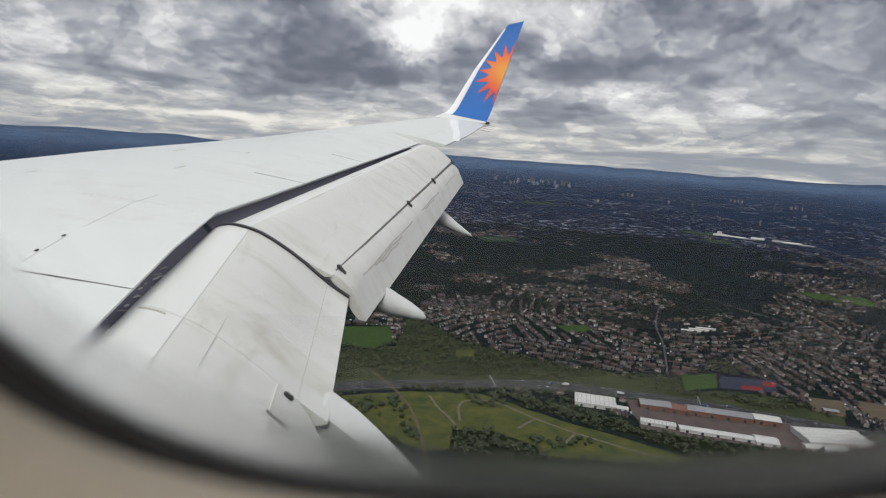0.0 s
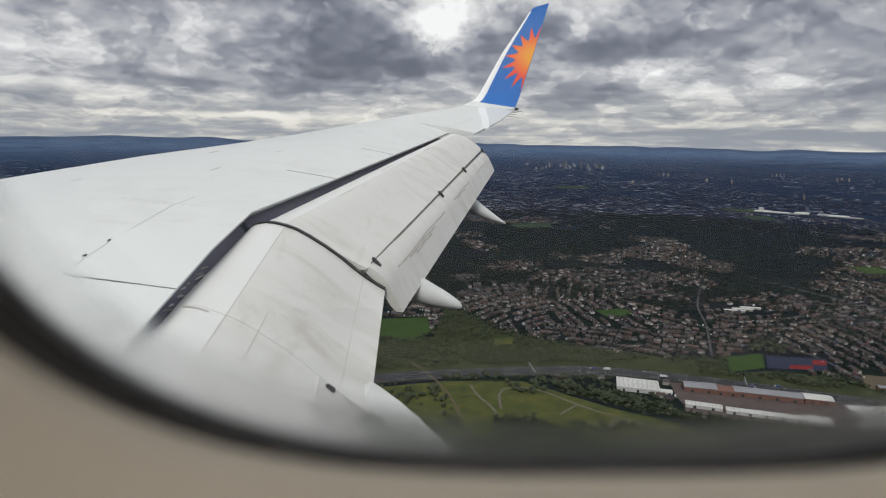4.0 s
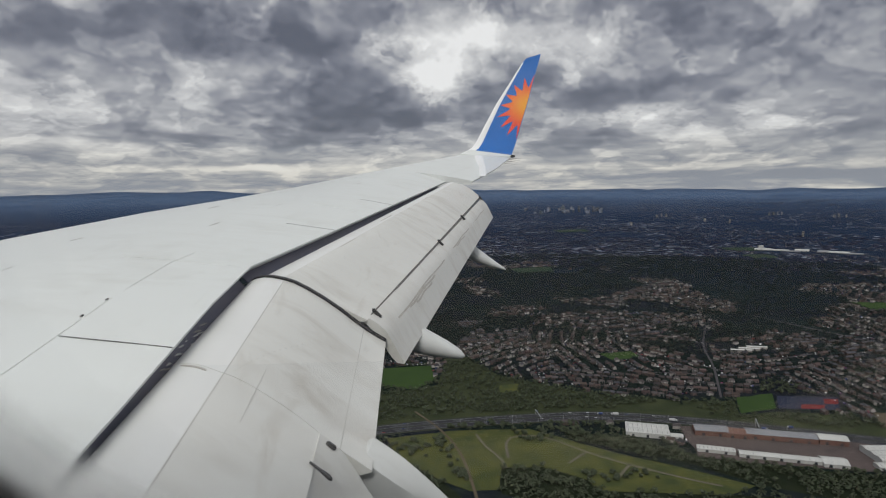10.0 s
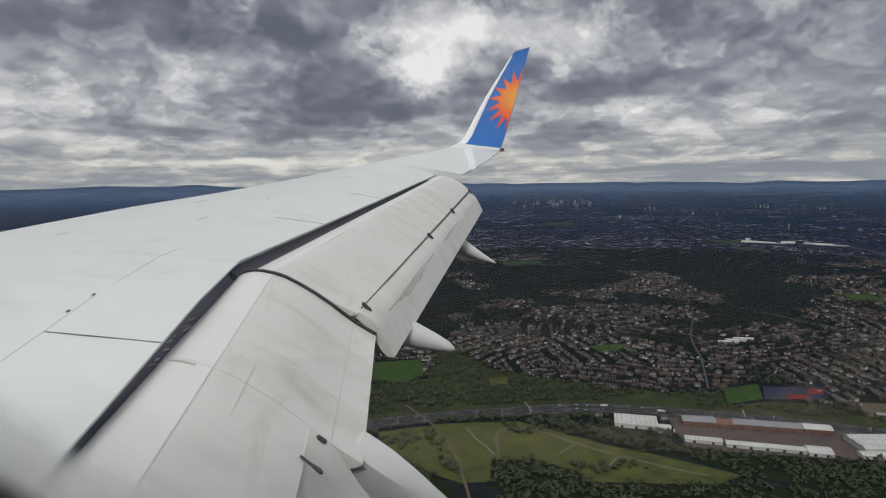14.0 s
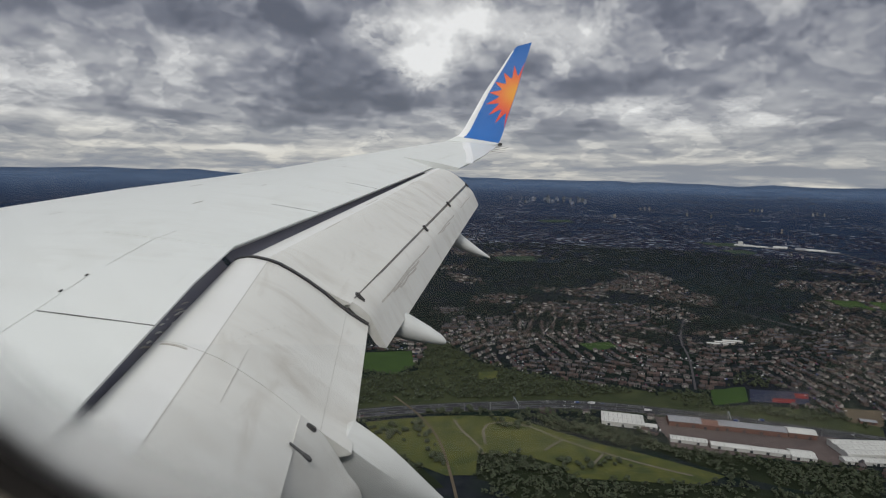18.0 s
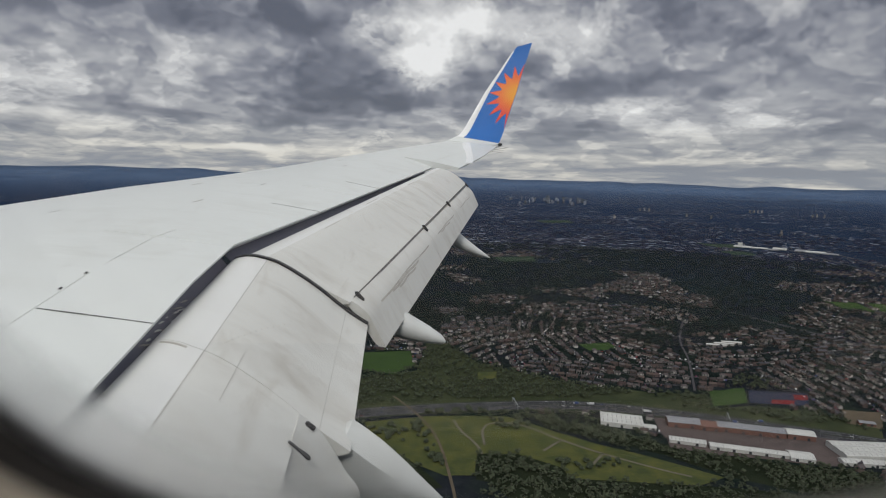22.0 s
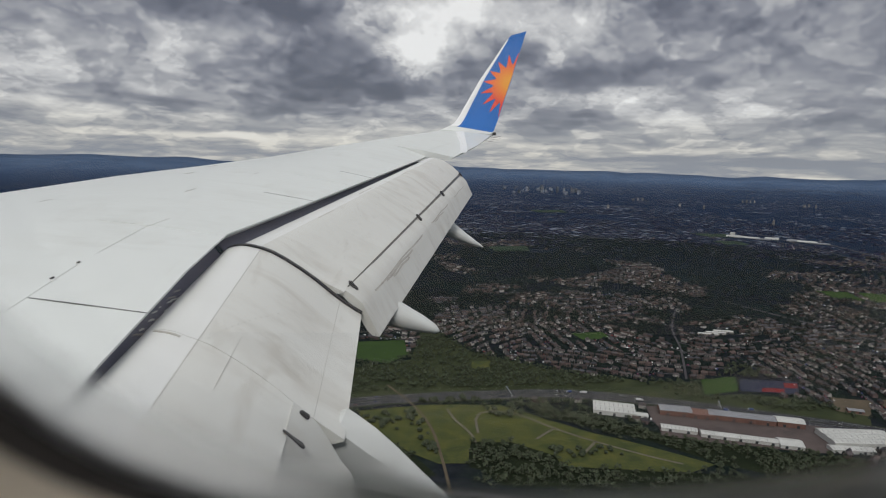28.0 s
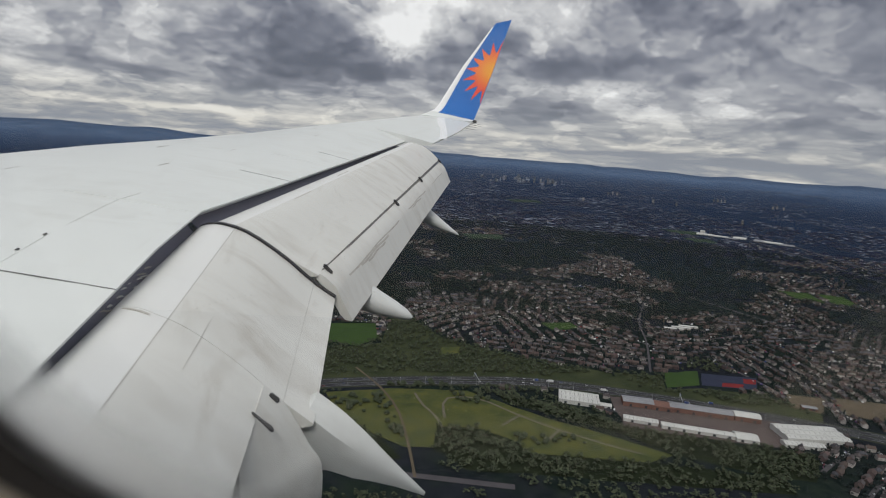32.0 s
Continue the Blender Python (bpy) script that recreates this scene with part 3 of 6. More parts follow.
def on_inner(y, k):
    rows = inner_row(y)
    return Vector((np.interp(k, np.linspace(0, 1, 19), [r[0] for r in rows]), y, np.interp(k, np.linspace(0, 1, 19), [r[1] for r in rows])))


# dark painted cove panel under the slot between the fixed wing and the flaps
def cove_row(y):
    xr, zr = at(REAR, y)
    x, z = inner_row(y)[0] if y < 4.42 else between(IN_TOP, OUT_TOP, (y - 4.45) / 6.9)[0]
    return [Vector((xr - 0.12, y, zr - 0.072)), Vector((x + 0.03, y, z - 0.05)), Vector((x + 0.03, y, z - 0.12)), Vector((xr - 0.08, y, zr - 0.12))]


loft("cove_panel", [cove_row(y) for y in (0.3, 1.2, 2.37, 3.49, 4.40)], COVE, wing, "dark navy cove panel inside the flap slot")
loft("cove_panel", [cove_row(y) for y in (4.46, 5.91, 8.0, 10.0, 11.3)], COVE, wing, "dark navy cove panel inside the flap slot")
ribbon("flap_joint", [on_inner(y, 10 / 18) for y in np.linspace(0.9, 4.38, 10)], 0.005, SEAM_GREY, 0.0015, TILTED)
ribbon("flap_joint", [on_inner(y, 0.878) for y in np.linspace(3.0, 4.36, 8)], 0.003, SEAM_GREY, 0.002, TILTED)
ribbon("flap_joint", [on_inner(y, 0.66) for y in np.linspace(2.7, 3.2, 5)], 0.004, SEAM_GREY, 0.002, TILTED)
ribbon("oil_streak", [on_inner(2.98 - 0.02 * k, k) for k in np.linspace(0.24, 0.47, 6)], 0.018, SCUFF, 0.003, TILTED)
for j in range(13):
    y, k = 3.05 + 0.05 * (j % 13), 0.58 + 0.011 * (j % 13) + (0.05 if j > 12 else 0)
    p = on_inner(y, k)
    ribbon("rivet", [p, p + Vector((0.005, 0.002, -0.003))], 0.005, SEAM_GREY, 0.002, TILTED)
# peeled pale paint on the cove
for i in range(16):
    y = 2.95 + 0.035 * i + rng.uniform(-0.02, 0.02)
    a, _, _, d = cove_row(y)
    q = a.lerp(cove_row(y)[1], rng.uniform(0.3, 0.9))
    ribbon("paint_flake", [q, q + Vector((rng.uniform(0.01, 0.04), rng.uniform(0.02, 0.07), 0.004))], rng.uniform(0.006, 0.02), rng.choice((NOSE, SCUFF, SEAM_PALE)), 0.003)
# curved black seal between the two flaps
ribbon("flap_seal", [Vector((x, 4.42, z + 0.004)) for x, z in TOP0[3:]], 0.06, RUBBER, 0.008, TILTED, "black curved rubber seal")
p = on_inner(2.99, 0.825)
bm = box_bm((0.06, 0.03, 0.025), (0, 0, 0), 0.006)
bmesh.ops.transform(bm, matrix=pose(p.x + 0.05, p.y - 0.03, p.z - 0.04, 0, 38, 0), verts=bm.verts)
part("flap_track", bm, DARK, inner_flap)
p = on_inner(2.74, 0.825)
hook_rows = []
for f, w, h in ((0.0, 0.004, 0.006), (0.2, 0.007, 0.008), (0.45, 0.007, 0.008), (0.7, 0.012, 0.011), (0.88, 0.015, 0.013), (1.0, 0.007, 0.006)):
    c = Vector((p.x - 0.02 + 0.11 * f, p.y + 0.010 - 0.035 * f, p.z + 0.030 - 0.075 * f))
    hook_rows.append([c + Vector((0.3 * h * math.sin(a), w * math.cos(a), h * math.sin(a))) for a in np.linspace(0, 2 * math.pi, 10, endpoint=False)])
loft("flap_hook", hook_rows, DARK, inner_flap, "dark hooked flap fitting", sharp=60)
# curved cover panel between the flap root and the fairing
COVER = [(-0.524, -1.249), (-0.436, -1.327), (-0.360, -1.432), (-0.281, -1.575), (-0.210, -1.687), (-0.201, -1.887)]
cover_rows = []
for k, (x, z) in enumerate(smooth_rows(COVER, 16)):
    f = k / 15
    outer, inner = Vector((x, 2.99, z)), on_inner(2.55, 0.79) + Vector((0.03 + 0.02 * f, 0.0, -0.06 - 0.42 * f))
    cover_rows.append([outer, outer.lerp(inner, 0.5) + Vector((0.015, 0, 0.006)), inner, inner + Vector((-0.02, 0, -0.04)), outer + Vector((-0.025, -0.01, -0.03))])
loft("track_cover", cover_rows, FLAP, wing, "curved grey-white cover panel at the flap root", sharp=40)


def canoe(rows):
    """A flap track fairing: rows of x, y, z, half width, half height."""
    rows = [tuple(r) for r in rows]
    rings = []
    t = np.linspace(0, len(rows) - 1, 22)
    for v in t:
        r = [float(np.interp(v, range(len(rows)), [q[i] for q in rows])) for i in range(5)]
        rings.append([Vector((r[0], r[1] + r[3] * math.cos(a), r[2] + r[4] * math.sin(a))) for a in np.linspace(0, 2 * math.pi, 20, endpoint=False)])
    return loft("track_fairing", rings, FAIRING, wing, "tapered canoe-shaped flap track fairing", sharp=60)


# inboard fairing: a creased beam with a bright top and a shaded side; rows of x, y, z
FAIR_TOP = [(-0.80, 3.26, -1.50), (-0.40, 3.22, -1.44), (-0.265, 3.20, -1.372), (-0.183, 3.175, -1.419), (-0.10, 3.15, -1.472), (0.016, 3.125, -1.568), (0.116, 3.10, -1.659), (0.233, 3.075, -1.766), (0.368, 3.05, -1.884)]
FAIR_EDGE = [(-0.86, 3.06, -1.52), (-0.44, 3.06, -1.50), (-0.309, 3.06, -1.442), (-0.215, 3.058, -1.517), (-0.136, 3.057, -1.577), (-0.009, 3.055, -1.664), (0.088, 3.053, -1.725), (0.219, 3.052, -1.801), (0.364, 3.046, -1.892)]
rings = []
for k, (p, q) in enumerate(zip(FAIR_TOP, FAIR_EDGE)):
    p, q, h = Vector(p), Vector(q), 1.0 - 0.96 * max(0, k - 1) / 7
    rings.append([p, p + Vector((0.01, 0.05, -0.05)) * h, p + Vector((-0.02, 0.05, -0.28)) * h, q + Vector((-0.06, 0.06, -0.36)) * h, q + Vector((-0.02, 0.015, -0.16)) * h, q, q.lerp(p, 0.5) + Vector((0.01, 0, 0.012)) * h])
loft("track_fairing", rings, FAIRING, wing, "long creased flap track fairing", sharp=40)
canoe([(-1.2, 5.2, -0.85, 0.08, 0.08), (-0.7, 5.2, -1.02, 0.16, 0.16), (-0.25, 5.2, -1.23, 0.165, 0.155), (0.05, 5.2, -1.365, 0.13, 0.12), (0.25, 5.2, -1.44, 0.09, 0.075), (0.36, 5.2, -1.485, 0.05, 0.04), (0.39, 5.2, -1.50, 0.012, 0.01)])
canoe([(0.0, 9.5, -0.52, 0.07, 0.07), (0.4, 9.5, -0.72, 0.15, 0.15), (0.7, 9.5, -0.93, 0.17, 0.16), (0.9, 9.5, -1.08, 0.14, 0.13), (1.15, 9.5, -1.22, 0.085, 0.075), (1.34, 9.5, -1.31, 0.03, 0.025), (1.39, 9.5, -1.335, 0.008, 0.006)])

# ---- cabin wall with the window that the camera looks through ----
def window_loop(half_w, half_h, y, count=96, cx=0.060, cz=0.090, power=3.05):
    out = []
    for i in range(count):
        a = 2 * math.pi * i / count
        c, s = math.cos(a), math.sin(a)
        out.append(Vector((cx + half_w * math.copysign(abs(c) ** (2 / power), c), y, cz + half_h * math.copysign(abs(s) ** (2 / power), s))))
    return out


cabin = tagged(new("wall_cabin"), "beige plastic cabin side wall with rounded window", "wall", kind="structure")
cabin.location = (0, 0, EYE)
loft("window_reveal", [window_loop(0.43, 0.42, 0.035), window_loop(0.262, 0.25, 0.050), window_loop(0.225, 0.210, 0.070), window_loop(0.211, 0.194, 0.100), window_loop(0.2072, 0.188, 0.128), window_loop(0.206, 0.1865, 0.139), window_loop(0.209, 0.190, 0.1415)], BEIGE, cabin, "beige moulded window surround", caps=False, sharp=80)
loft("window_gasket", [window_loop(0.212, 0.197, 0.1425), window_loop(0.202, 0.1895, 0.146, power=2.9), window_loop(0.202, 0.1905, 0.158, power=2.9), window_loop(0.272, 0.209, 0.163)], RUBBER, cabin, "black rubber window gasket", caps=False, sharp=80)
loft("window_frame", [window_loop(0.270, 0.208, 0.1625), window_loop(0.290, 0.214, 0.170), window_loop(0.300, 0.236, 0.200), window_loop(0.33, 0.25, 0.206)], FRAME, cabin, "dark grey metal outer window frame", caps=False, sharp=80)
# the wall panel round the surround, the skin outside it, and the rest of the cabin
def wall_sheet(name, y, half_w, half_h, mat, label, x0=-2.6, x1=2.6, z0=-1.25, z1=1.15):
    loop = window_loop(half_w, half_h, y)
    rim = []
    for p in loop:
        d = Vector((p.x - 0.06, 0, p.z - 0.09))
        k = min((x1 - 0.06) / d.x if d.x > 1e-6 else (x0 - 0.06) / d.x if d.x < -1e-6 else 1e9, (z1 - 0.09) / d.z if d.z > 1e-6 else (z0 - 0.09) / d.z if d.z < -1e-6 else 1e9)
        rim.append(Vector((0.06, y, 0.09)) + d * k)
    return loft(name, [loop, rim], mat, cabin, label, caps=False)


wall_sheet("wall_panel", 0.035, 0.43, 0.42, BEIGE, "beige plastic wall panel", -0.62, 0.74, -0.55, 0.60)
SKIN = painted_skin("fuselage_paint", (0.74, 0.75, 0.76), (0.5, 0.5, 0.48), 0.3, 0.4)
wall_sheet("skin_plug", 0.207, 0.325, 0.247, SKIN, "white painted window plug", -0.46, 0.58, -0.30, 0.50)
CARPET = material("cabin_carpet", (0.05, 0.055, 0.08), (0.035, 0.04, 0.06), 60.0, 0.95)


def barrel(radius, x0, x1, hole, name, mat, label, category, parent=None, caps=False):
    """A tube round the cabin, left open where the window stands."""
    xs = sorted({round(float(v), 3) for v in np.linspace(x0, x1, 27)} | {hole[0], hole[1]})
    turns = list(np.linspace(-math.pi, math.pi, 73)[:-1])
    lows = [math.asin((z + 0.15) / radius) for z in hole[2:]]
    turns = sorted(turns + lows)
    verts, faces = [], []
    for x in xs:
        for a in turns:
            verts.append((x, -1.67 + radius * math.cos(a), -0.15 + radius * math.sin(a)))
    k = len(turns)
    for i in range(len(xs) - 1):
        for j in range(k):
            mid = (turns[j] + turns[(j + 1) % k]) / 2 if j < k - 1 else math.pi
            if hole[0] - 1e-6 <= xs[i] < hole[1] - 1e-6 and lows[0] - 1e-6 <= mid <= lows[1] + 1e-6:
                continue
            a, c = i * k + j, i * k + (j + 1) % k
            faces.append((a, c, c + k, a + k))
    if caps:
        faces += [tuple(range(k)), tuple((len(xs) - 1) * k + j for j in range(k))]
    ob = mesh_object(name, verts, faces, mat, parent, label if parent else "", True, sharp=40)
    if not parent:
        ob.location = (0, 0, EYE)
        tagged(ob, label, category, kind="structure")
    return ob


fuselage = barrel(1.88, -7.0, 6.0, (-0.46, 0.58, -0.30, 0.50), "wall_fuselage", SKIN, "white painted round airliner fuselage", "fuselage", caps=True)
barrel(1.72, -6.8, 5.8, (-0.62, 0.74, -0.55, 0.60), "wall_lining", BEIGE, "beige curved cabin lining", "wall", caps=True)
for n in list(range(-13, 0)) + list(range(2, 11)):
    x = 0.06 + 0.508 * n
    if -0.6 < x < 0.75:
        continue
    rim = [(x + 0.13 * math.copysign(abs(math.cos(a)) ** 0.7, math.cos(a)), 0.09 + 0.18 * math.copysign(abs(math.sin(a)) ** 0.7, math.sin(a))) for a in np.linspace(0, 2 * math.pi, 25)[:-1]]
    rows = [[Vector((px, -1.67 + math.sqrt(r * r - (pz + 0.15) ** 2), pz)) for px, pz in rim] for r in (1.87, 1.886)]
    loft("window", rows, GLASS_DARK, fuselage, "dark rounded cabin window")
floor = part("floor", box_bm((12.4, 3.1, 0.04), (-0.5, -1.67, -1.05)), CARPET)
floor.location = (0, 0, EYE)
tagged(floor, "dark blue cabin carpet", "floor", kind="structure")

# clear outer pane
PANE = bpy.data.materials.new("window_pane")
PANE.use_nodes = True
pane_nodes = Nodes(PANE.node_tree)
clear = pane_nodes.add("ShaderNodeBsdfPrincipled")
clear.inputs["Base Color"].default_value = (0.99, 1.0, 0.99, 1)
clear.inputs["Roughness"].default_value = 0.0
clear.inputs["IOR"].default_value = 1.45
clear.inputs["Specular IOR Level"].default_value = 0.05
clear.inputs["Transmission Weight"].default_value = 1.0
pane_out = pane_nodes.add("ShaderNodeOutputMaterial")
pane_nodes.link(clear.outputs[0], pane_out.inputs[0])
pane = loft("pane", [window_loop(0.285, 0.222, 0.182), window_loop(0.285, 0.222, 0.185)], PANE, cabin, "clear acrylic window pane", sharp=30)
pane.visible_shadow = False


def rim_material():
    m = bpy.data.materials.new("scuffed_acrylic")
    m.use_nodes = True
    n = Nodes(m.node_tree)
    edge = n.tree.nodes.new("ShaderNodeAttribute")
    edge.attribute_name = "edge"
    worn = n.noise(n.add("ShaderNodeTexCoord").outputs["Object"], 30.0, 4.0, 0.6)
    b = n.add("ShaderNodeBsdfPrincipled")
    b.inputs["Base Color"].default_value = (1, 1, 1, 1)
    b.inputs["Roughness"].default_value = 0.30
    b.inputs["IOR"].default_value = 1.45
    b.inputs["Specular IOR Level"].default_value = 0.05
    b.inputs["Transmission Weight"].default_value = 1.0
    n.link(n.maths("MULTIPLY", edge.outputs["Fac"], n.maths("MULTIPLY_ADD", worn, 0.5, 0.7), 0.0, True), b.inputs["Alpha"])
    out = n.add("ShaderNodeOutputMaterial")
    n.link(b.outputs[0], out.inputs[0])
    return m


# the scuffed, blurred rim of the inner pane
rim_steps = [(0.205, 1.0, 3.05), (0.202, 0.9, 2.95), (0.199, 0.75, 2.8), (0.195, 0.5, 2.6), (0.1925, 0.0, 2.5)]
rim_front = [window_loop(w, w - 0.010 - (0.205 - w) * 0.5, 0.151, power=p) for w, _, p in rim_steps]
rim_back = [window_loop(w, w - 0.010 - (0.205 - w) * 0.5, 0.153, power=p) for w, _, p in rim_steps[::-1]]
pane_rim = loft("pane_rim", rim_front + rim_back, rim_material(), cabin, "scuffed clear rim of the inner pane", caps=False, sharp=80)
haze = pane_rim.data.attributes.new("edge", "FLOAT", "POINT")
haze.data.foreach_set("value", [row[1] for row in rim_steps + rim_steps[::-1] for _ in range(96)])
pane_rim.visible_shadow = False

# glowing ceiling panel over the seats, unseen, added to brighten the window surround
FILL_LAMP = bpy.data.materials.new("fill_light_glow")
FILL_LAMP.use_nodes = True
lamp_nodes = Nodes(FILL_LAMP.node_tree)
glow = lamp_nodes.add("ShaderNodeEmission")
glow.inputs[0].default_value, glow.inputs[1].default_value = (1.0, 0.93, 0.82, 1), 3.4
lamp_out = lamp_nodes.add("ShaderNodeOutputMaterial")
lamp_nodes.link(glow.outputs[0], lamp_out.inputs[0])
ceiling_light = tagged(new("ceiling_light"), "unseen warm white panel added to brighten the window surround", "ceiling light")
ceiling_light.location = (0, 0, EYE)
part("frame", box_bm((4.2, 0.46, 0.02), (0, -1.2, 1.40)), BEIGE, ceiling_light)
part("diffuser", box_bm((4.1, 0.36, 0.02), (0, -1.2, 1.379)), FILL_LAMP, ceiling_light)

# ---- the country below ----
# Places are given in metres on the plan (x, y). Past NEAR the plain rises to the moors and is drawn in towards the rim.
NEAR, RIM, REACH = 1700.0, 4850.0, 4300.0


def drawn(far):
    """How far out, and how high, a place lies that is so far off on the plan."""
    far = np.asarray(far, float)
    beyond = np.maximum(far - NEAR, 0.0)
    r = np.where(far <= NEAR, far, NEAR + (RIM - NEAR) * (1 - np.exp(-beyond / REACH)))
    z = EYE * (1 - r / np.maximum(far, 1.0))
    return r, np.where(far <= NEAR, 0.0, z)


def lay(x, y):
    """World place and scale of plan places."""
    x, y = np.asarray(x, float), np.asarray(y, float)
    far = np.hypot(x, y)
    r, z = drawn(far)
    k = r / np.maximum(far, 1.0)
    return x * k, y * k, z, k


def ground_material():
    m = bpy.data.materials.new("ground_cover")
    m.use_nodes = True
    n = Nodes(m.node_tree)
    uv = n.add("ShaderNodeUVMap").outputs[0]
    part_of = n.tree.nodes.new("ShaderNodeVectorMath")
    part_of.operation = "LENGTH"
    n.link(uv, part_of.inputs[0])
    large = n.noise(uv, 1.1, 5.0, 0.6, 0.3)
    mid = n.noise(uv, 6.0, 6.0, 0.65, 0.2)
    fine = n.noise(uv, 45.0, 5.0, 0.7)
    green = n.mix(n.ramp(fine, [(0.35, (0, 0, 0)), (0.65, (1, 1, 1))]), (0.009, 0.015, 0.014), (0.021, 0.029, 0.022))
    town = n.mix(n.ramp(fine, [(0.3, (0, 0, 0)), (0.7, (1, 1, 1))]), (0.011, 0.014, 0.018), (0.023, 0.025, 0.031))
    land = n.mix(n.ramp(mid, [(0.42, (0, 0, 0)), (0.58, (1, 1, 1))]), town, green)
    land = n.mix(n.ramp(large, [(0.50, (0, 0, 0)), (0.68, (0.8, 0.8, 0.8))]), land, green)
    # distant moor and woodland, with the blue of the haze put into the colour
    hazed_moor = n.mix(n.ramp(mid, [(0.35, (0, 0, 0)), (0.6, (1, 1, 1))]), (0.013, 0.023, 0.050), (0.025, 0.040, 0.076))
    land = n.mix(n.ramp(n.maths("DIVIDE", part_of.outputs["Value"], 30.0), [(0.05, (0, 0, 0)), (0.15, (0.8, 0.8, 0.8)), (0.4, (1, 1, 1))]), land, hazed_moor)
    # farther hills paler and bluer still: air haze mixed into the base colour
    hazed_hills = n.mix(n.ramp(n.noise(uv, 0.35, 6.0, 0.6, 0.3), [(0.35, (0, 0, 0)), (0.6, (1, 1, 1))]), (0.085, 0.135, 0.23), (0.14, 0.20, 0.31))
    land = n.mix(n.ramp(n.maths("DIVIDE", part_of.outputs["Value"], 60.0), [(0.13, (0, 0, 0)), (0.30, (0.5,) * 3), (0.55, (1, 1, 1))]), land, hazed_hills)
    # pale farms, lanes and clearings, and dark woods, scattered over the distance in hazed blues
    split_uv = n.tree.nodes.new("ShaderNodeSeparateXYZ")
    n.link(uv, split_uv.inputs[0])
    polar = n.tree.nodes.new("ShaderNodeCombineXYZ")
    n.link(n.maths("MULTIPLY", n.maths("ARCTAN2", split_uv.outputs[0], split_uv.outputs[1]), 70.0), polar.inputs[0])
    n.link(n.maths("MULTIPLY", n.maths("LOGARITHM", part_of.outputs["Value"], math.e), 24.0), polar.inputs[1])
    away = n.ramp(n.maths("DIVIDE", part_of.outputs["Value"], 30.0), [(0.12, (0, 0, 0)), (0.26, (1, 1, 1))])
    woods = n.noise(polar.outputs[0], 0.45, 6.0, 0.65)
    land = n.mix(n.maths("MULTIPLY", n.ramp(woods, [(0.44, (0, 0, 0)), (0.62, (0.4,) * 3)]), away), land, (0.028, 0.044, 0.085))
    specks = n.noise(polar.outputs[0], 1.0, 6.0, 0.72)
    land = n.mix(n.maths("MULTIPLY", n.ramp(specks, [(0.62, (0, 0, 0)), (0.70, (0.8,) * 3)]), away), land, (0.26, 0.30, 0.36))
    b = n.tree.nodes.new("ShaderNodeBsdfPrincipled")
    n.link(land, b.inputs["Base Color"])
    b.inputs["Roughness"].default_value = 0.95
    b.inputs["Specular IOR Level"].default_value = 0.0
    out = n.tree.nodes.new("ShaderNodeOutputMaterial")
    n.link(b.outputs[0], out.inputs[0])
    return m


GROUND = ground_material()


def build_ground():
    dists = np.concatenate([[1.0], np.linspace(150, 1700, 12), np.geomspace(1800, 60000, 70)])
    count = 288
    turns = np.linspace(0, 2 * math.pi, count, endpoint=False)
    verts, uvs = [], []
    for i, far in enumerate(dists):
        r, z = drawn(far)
        for a in turns:
            x, y = math.sin(a), math.cos(a)
            swell = 0.0
            if far > 6000:
                f = min((far - 6000) / 30000, 1.0)
                swell = f * (22 * noise.noise(Vector((x * 5.0, y * 5.0, 0.3))) + 14 * noise.noise(Vector((x * 40.0, y * 40.0, 5.0))) * 0.5 + 16 * noise.noise(Vector((x * 17.0, y * 17.0, 2.0))) + 14 * max(0.0, min(1.0, -x / 0.5)))
            verts.append((x * float(r), y * float(r), float(z) + swell))
            uvs.append((x * far / 1000, y * far / 1000))
    faces = []
    for i in range(len(dists) - 1):
        for j in range(count):
            a, b = i * count + j, i * count + (j + 1) % count
            faces.append((a, a + count, b + count, b))
    faces.append(tuple(range(count)))
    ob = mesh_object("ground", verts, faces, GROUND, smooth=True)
    layer = ob.data.uv_layers.new(name="plan")
    index = np.zeros(len(ob.data.loops), int)
    ob.data.loops.foreach_get("vertex_index", index)
    layer.data.foreach_set("uv", np.array(uvs, float)[index].ravel())
    return tagged(ob, "wide plain of suburbs, woods and far moors", "ground", kind="structure")


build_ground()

ASPHALT = material("asphalt", (0.038, 0.038, 0.045), (0.028, 0.028, 0.034), 0.02, 0.9, spec=0.15)
STREET = material("street_surface", (0.085, 0.078, 0.083), (0.06, 0.056, 0.062), 0.03, 0.9, spec=0.15)
VERGE = material("road_verge", (0.027, 0.037, 0.020), (0.043, 0.047, 0.030), 0.05, 0.95, spec=0.15)
MARK = material("lane_paint", (0.3, 0.3, 0.3), (0.22, 0.22, 0.22), 0.3, 0.8)
GRASS = material("mown_grass", (0.041, 0.075, 0.018), (0.028, 0.054, 0.015), 0.03, 0.95, fine=30, spec=0.15)
FAR_GRASS = material("distant_grass", (0.031, 0.053, 0.031), (0.022, 0.038, 0.027), 0.02, 0.95, spec=0.15)
ROUGH_GRASS = material("rough_meadow", (0.100, 0.100, 0.027), (0.045, 0.058, 0.021), 0.035, 0.95, fine=24, spec=0.15)
SANDY = material("bare_earth", (0.13, 0.10, 0.068), (0.085, 0.07, 0.05), 0.03, 0.95, spec=0.15)
PATHWAY = material("gravel_path", (0.15, 0.135, 0.1), (0.11, 0.1, 0.075), 0.1, 0.95, spec=0.15)
YARD = material("concrete_yard", (0.12, 0.092, 0.086), (0.08, 0.064, 0.062), 0.04, 0.9, spec=0.15)
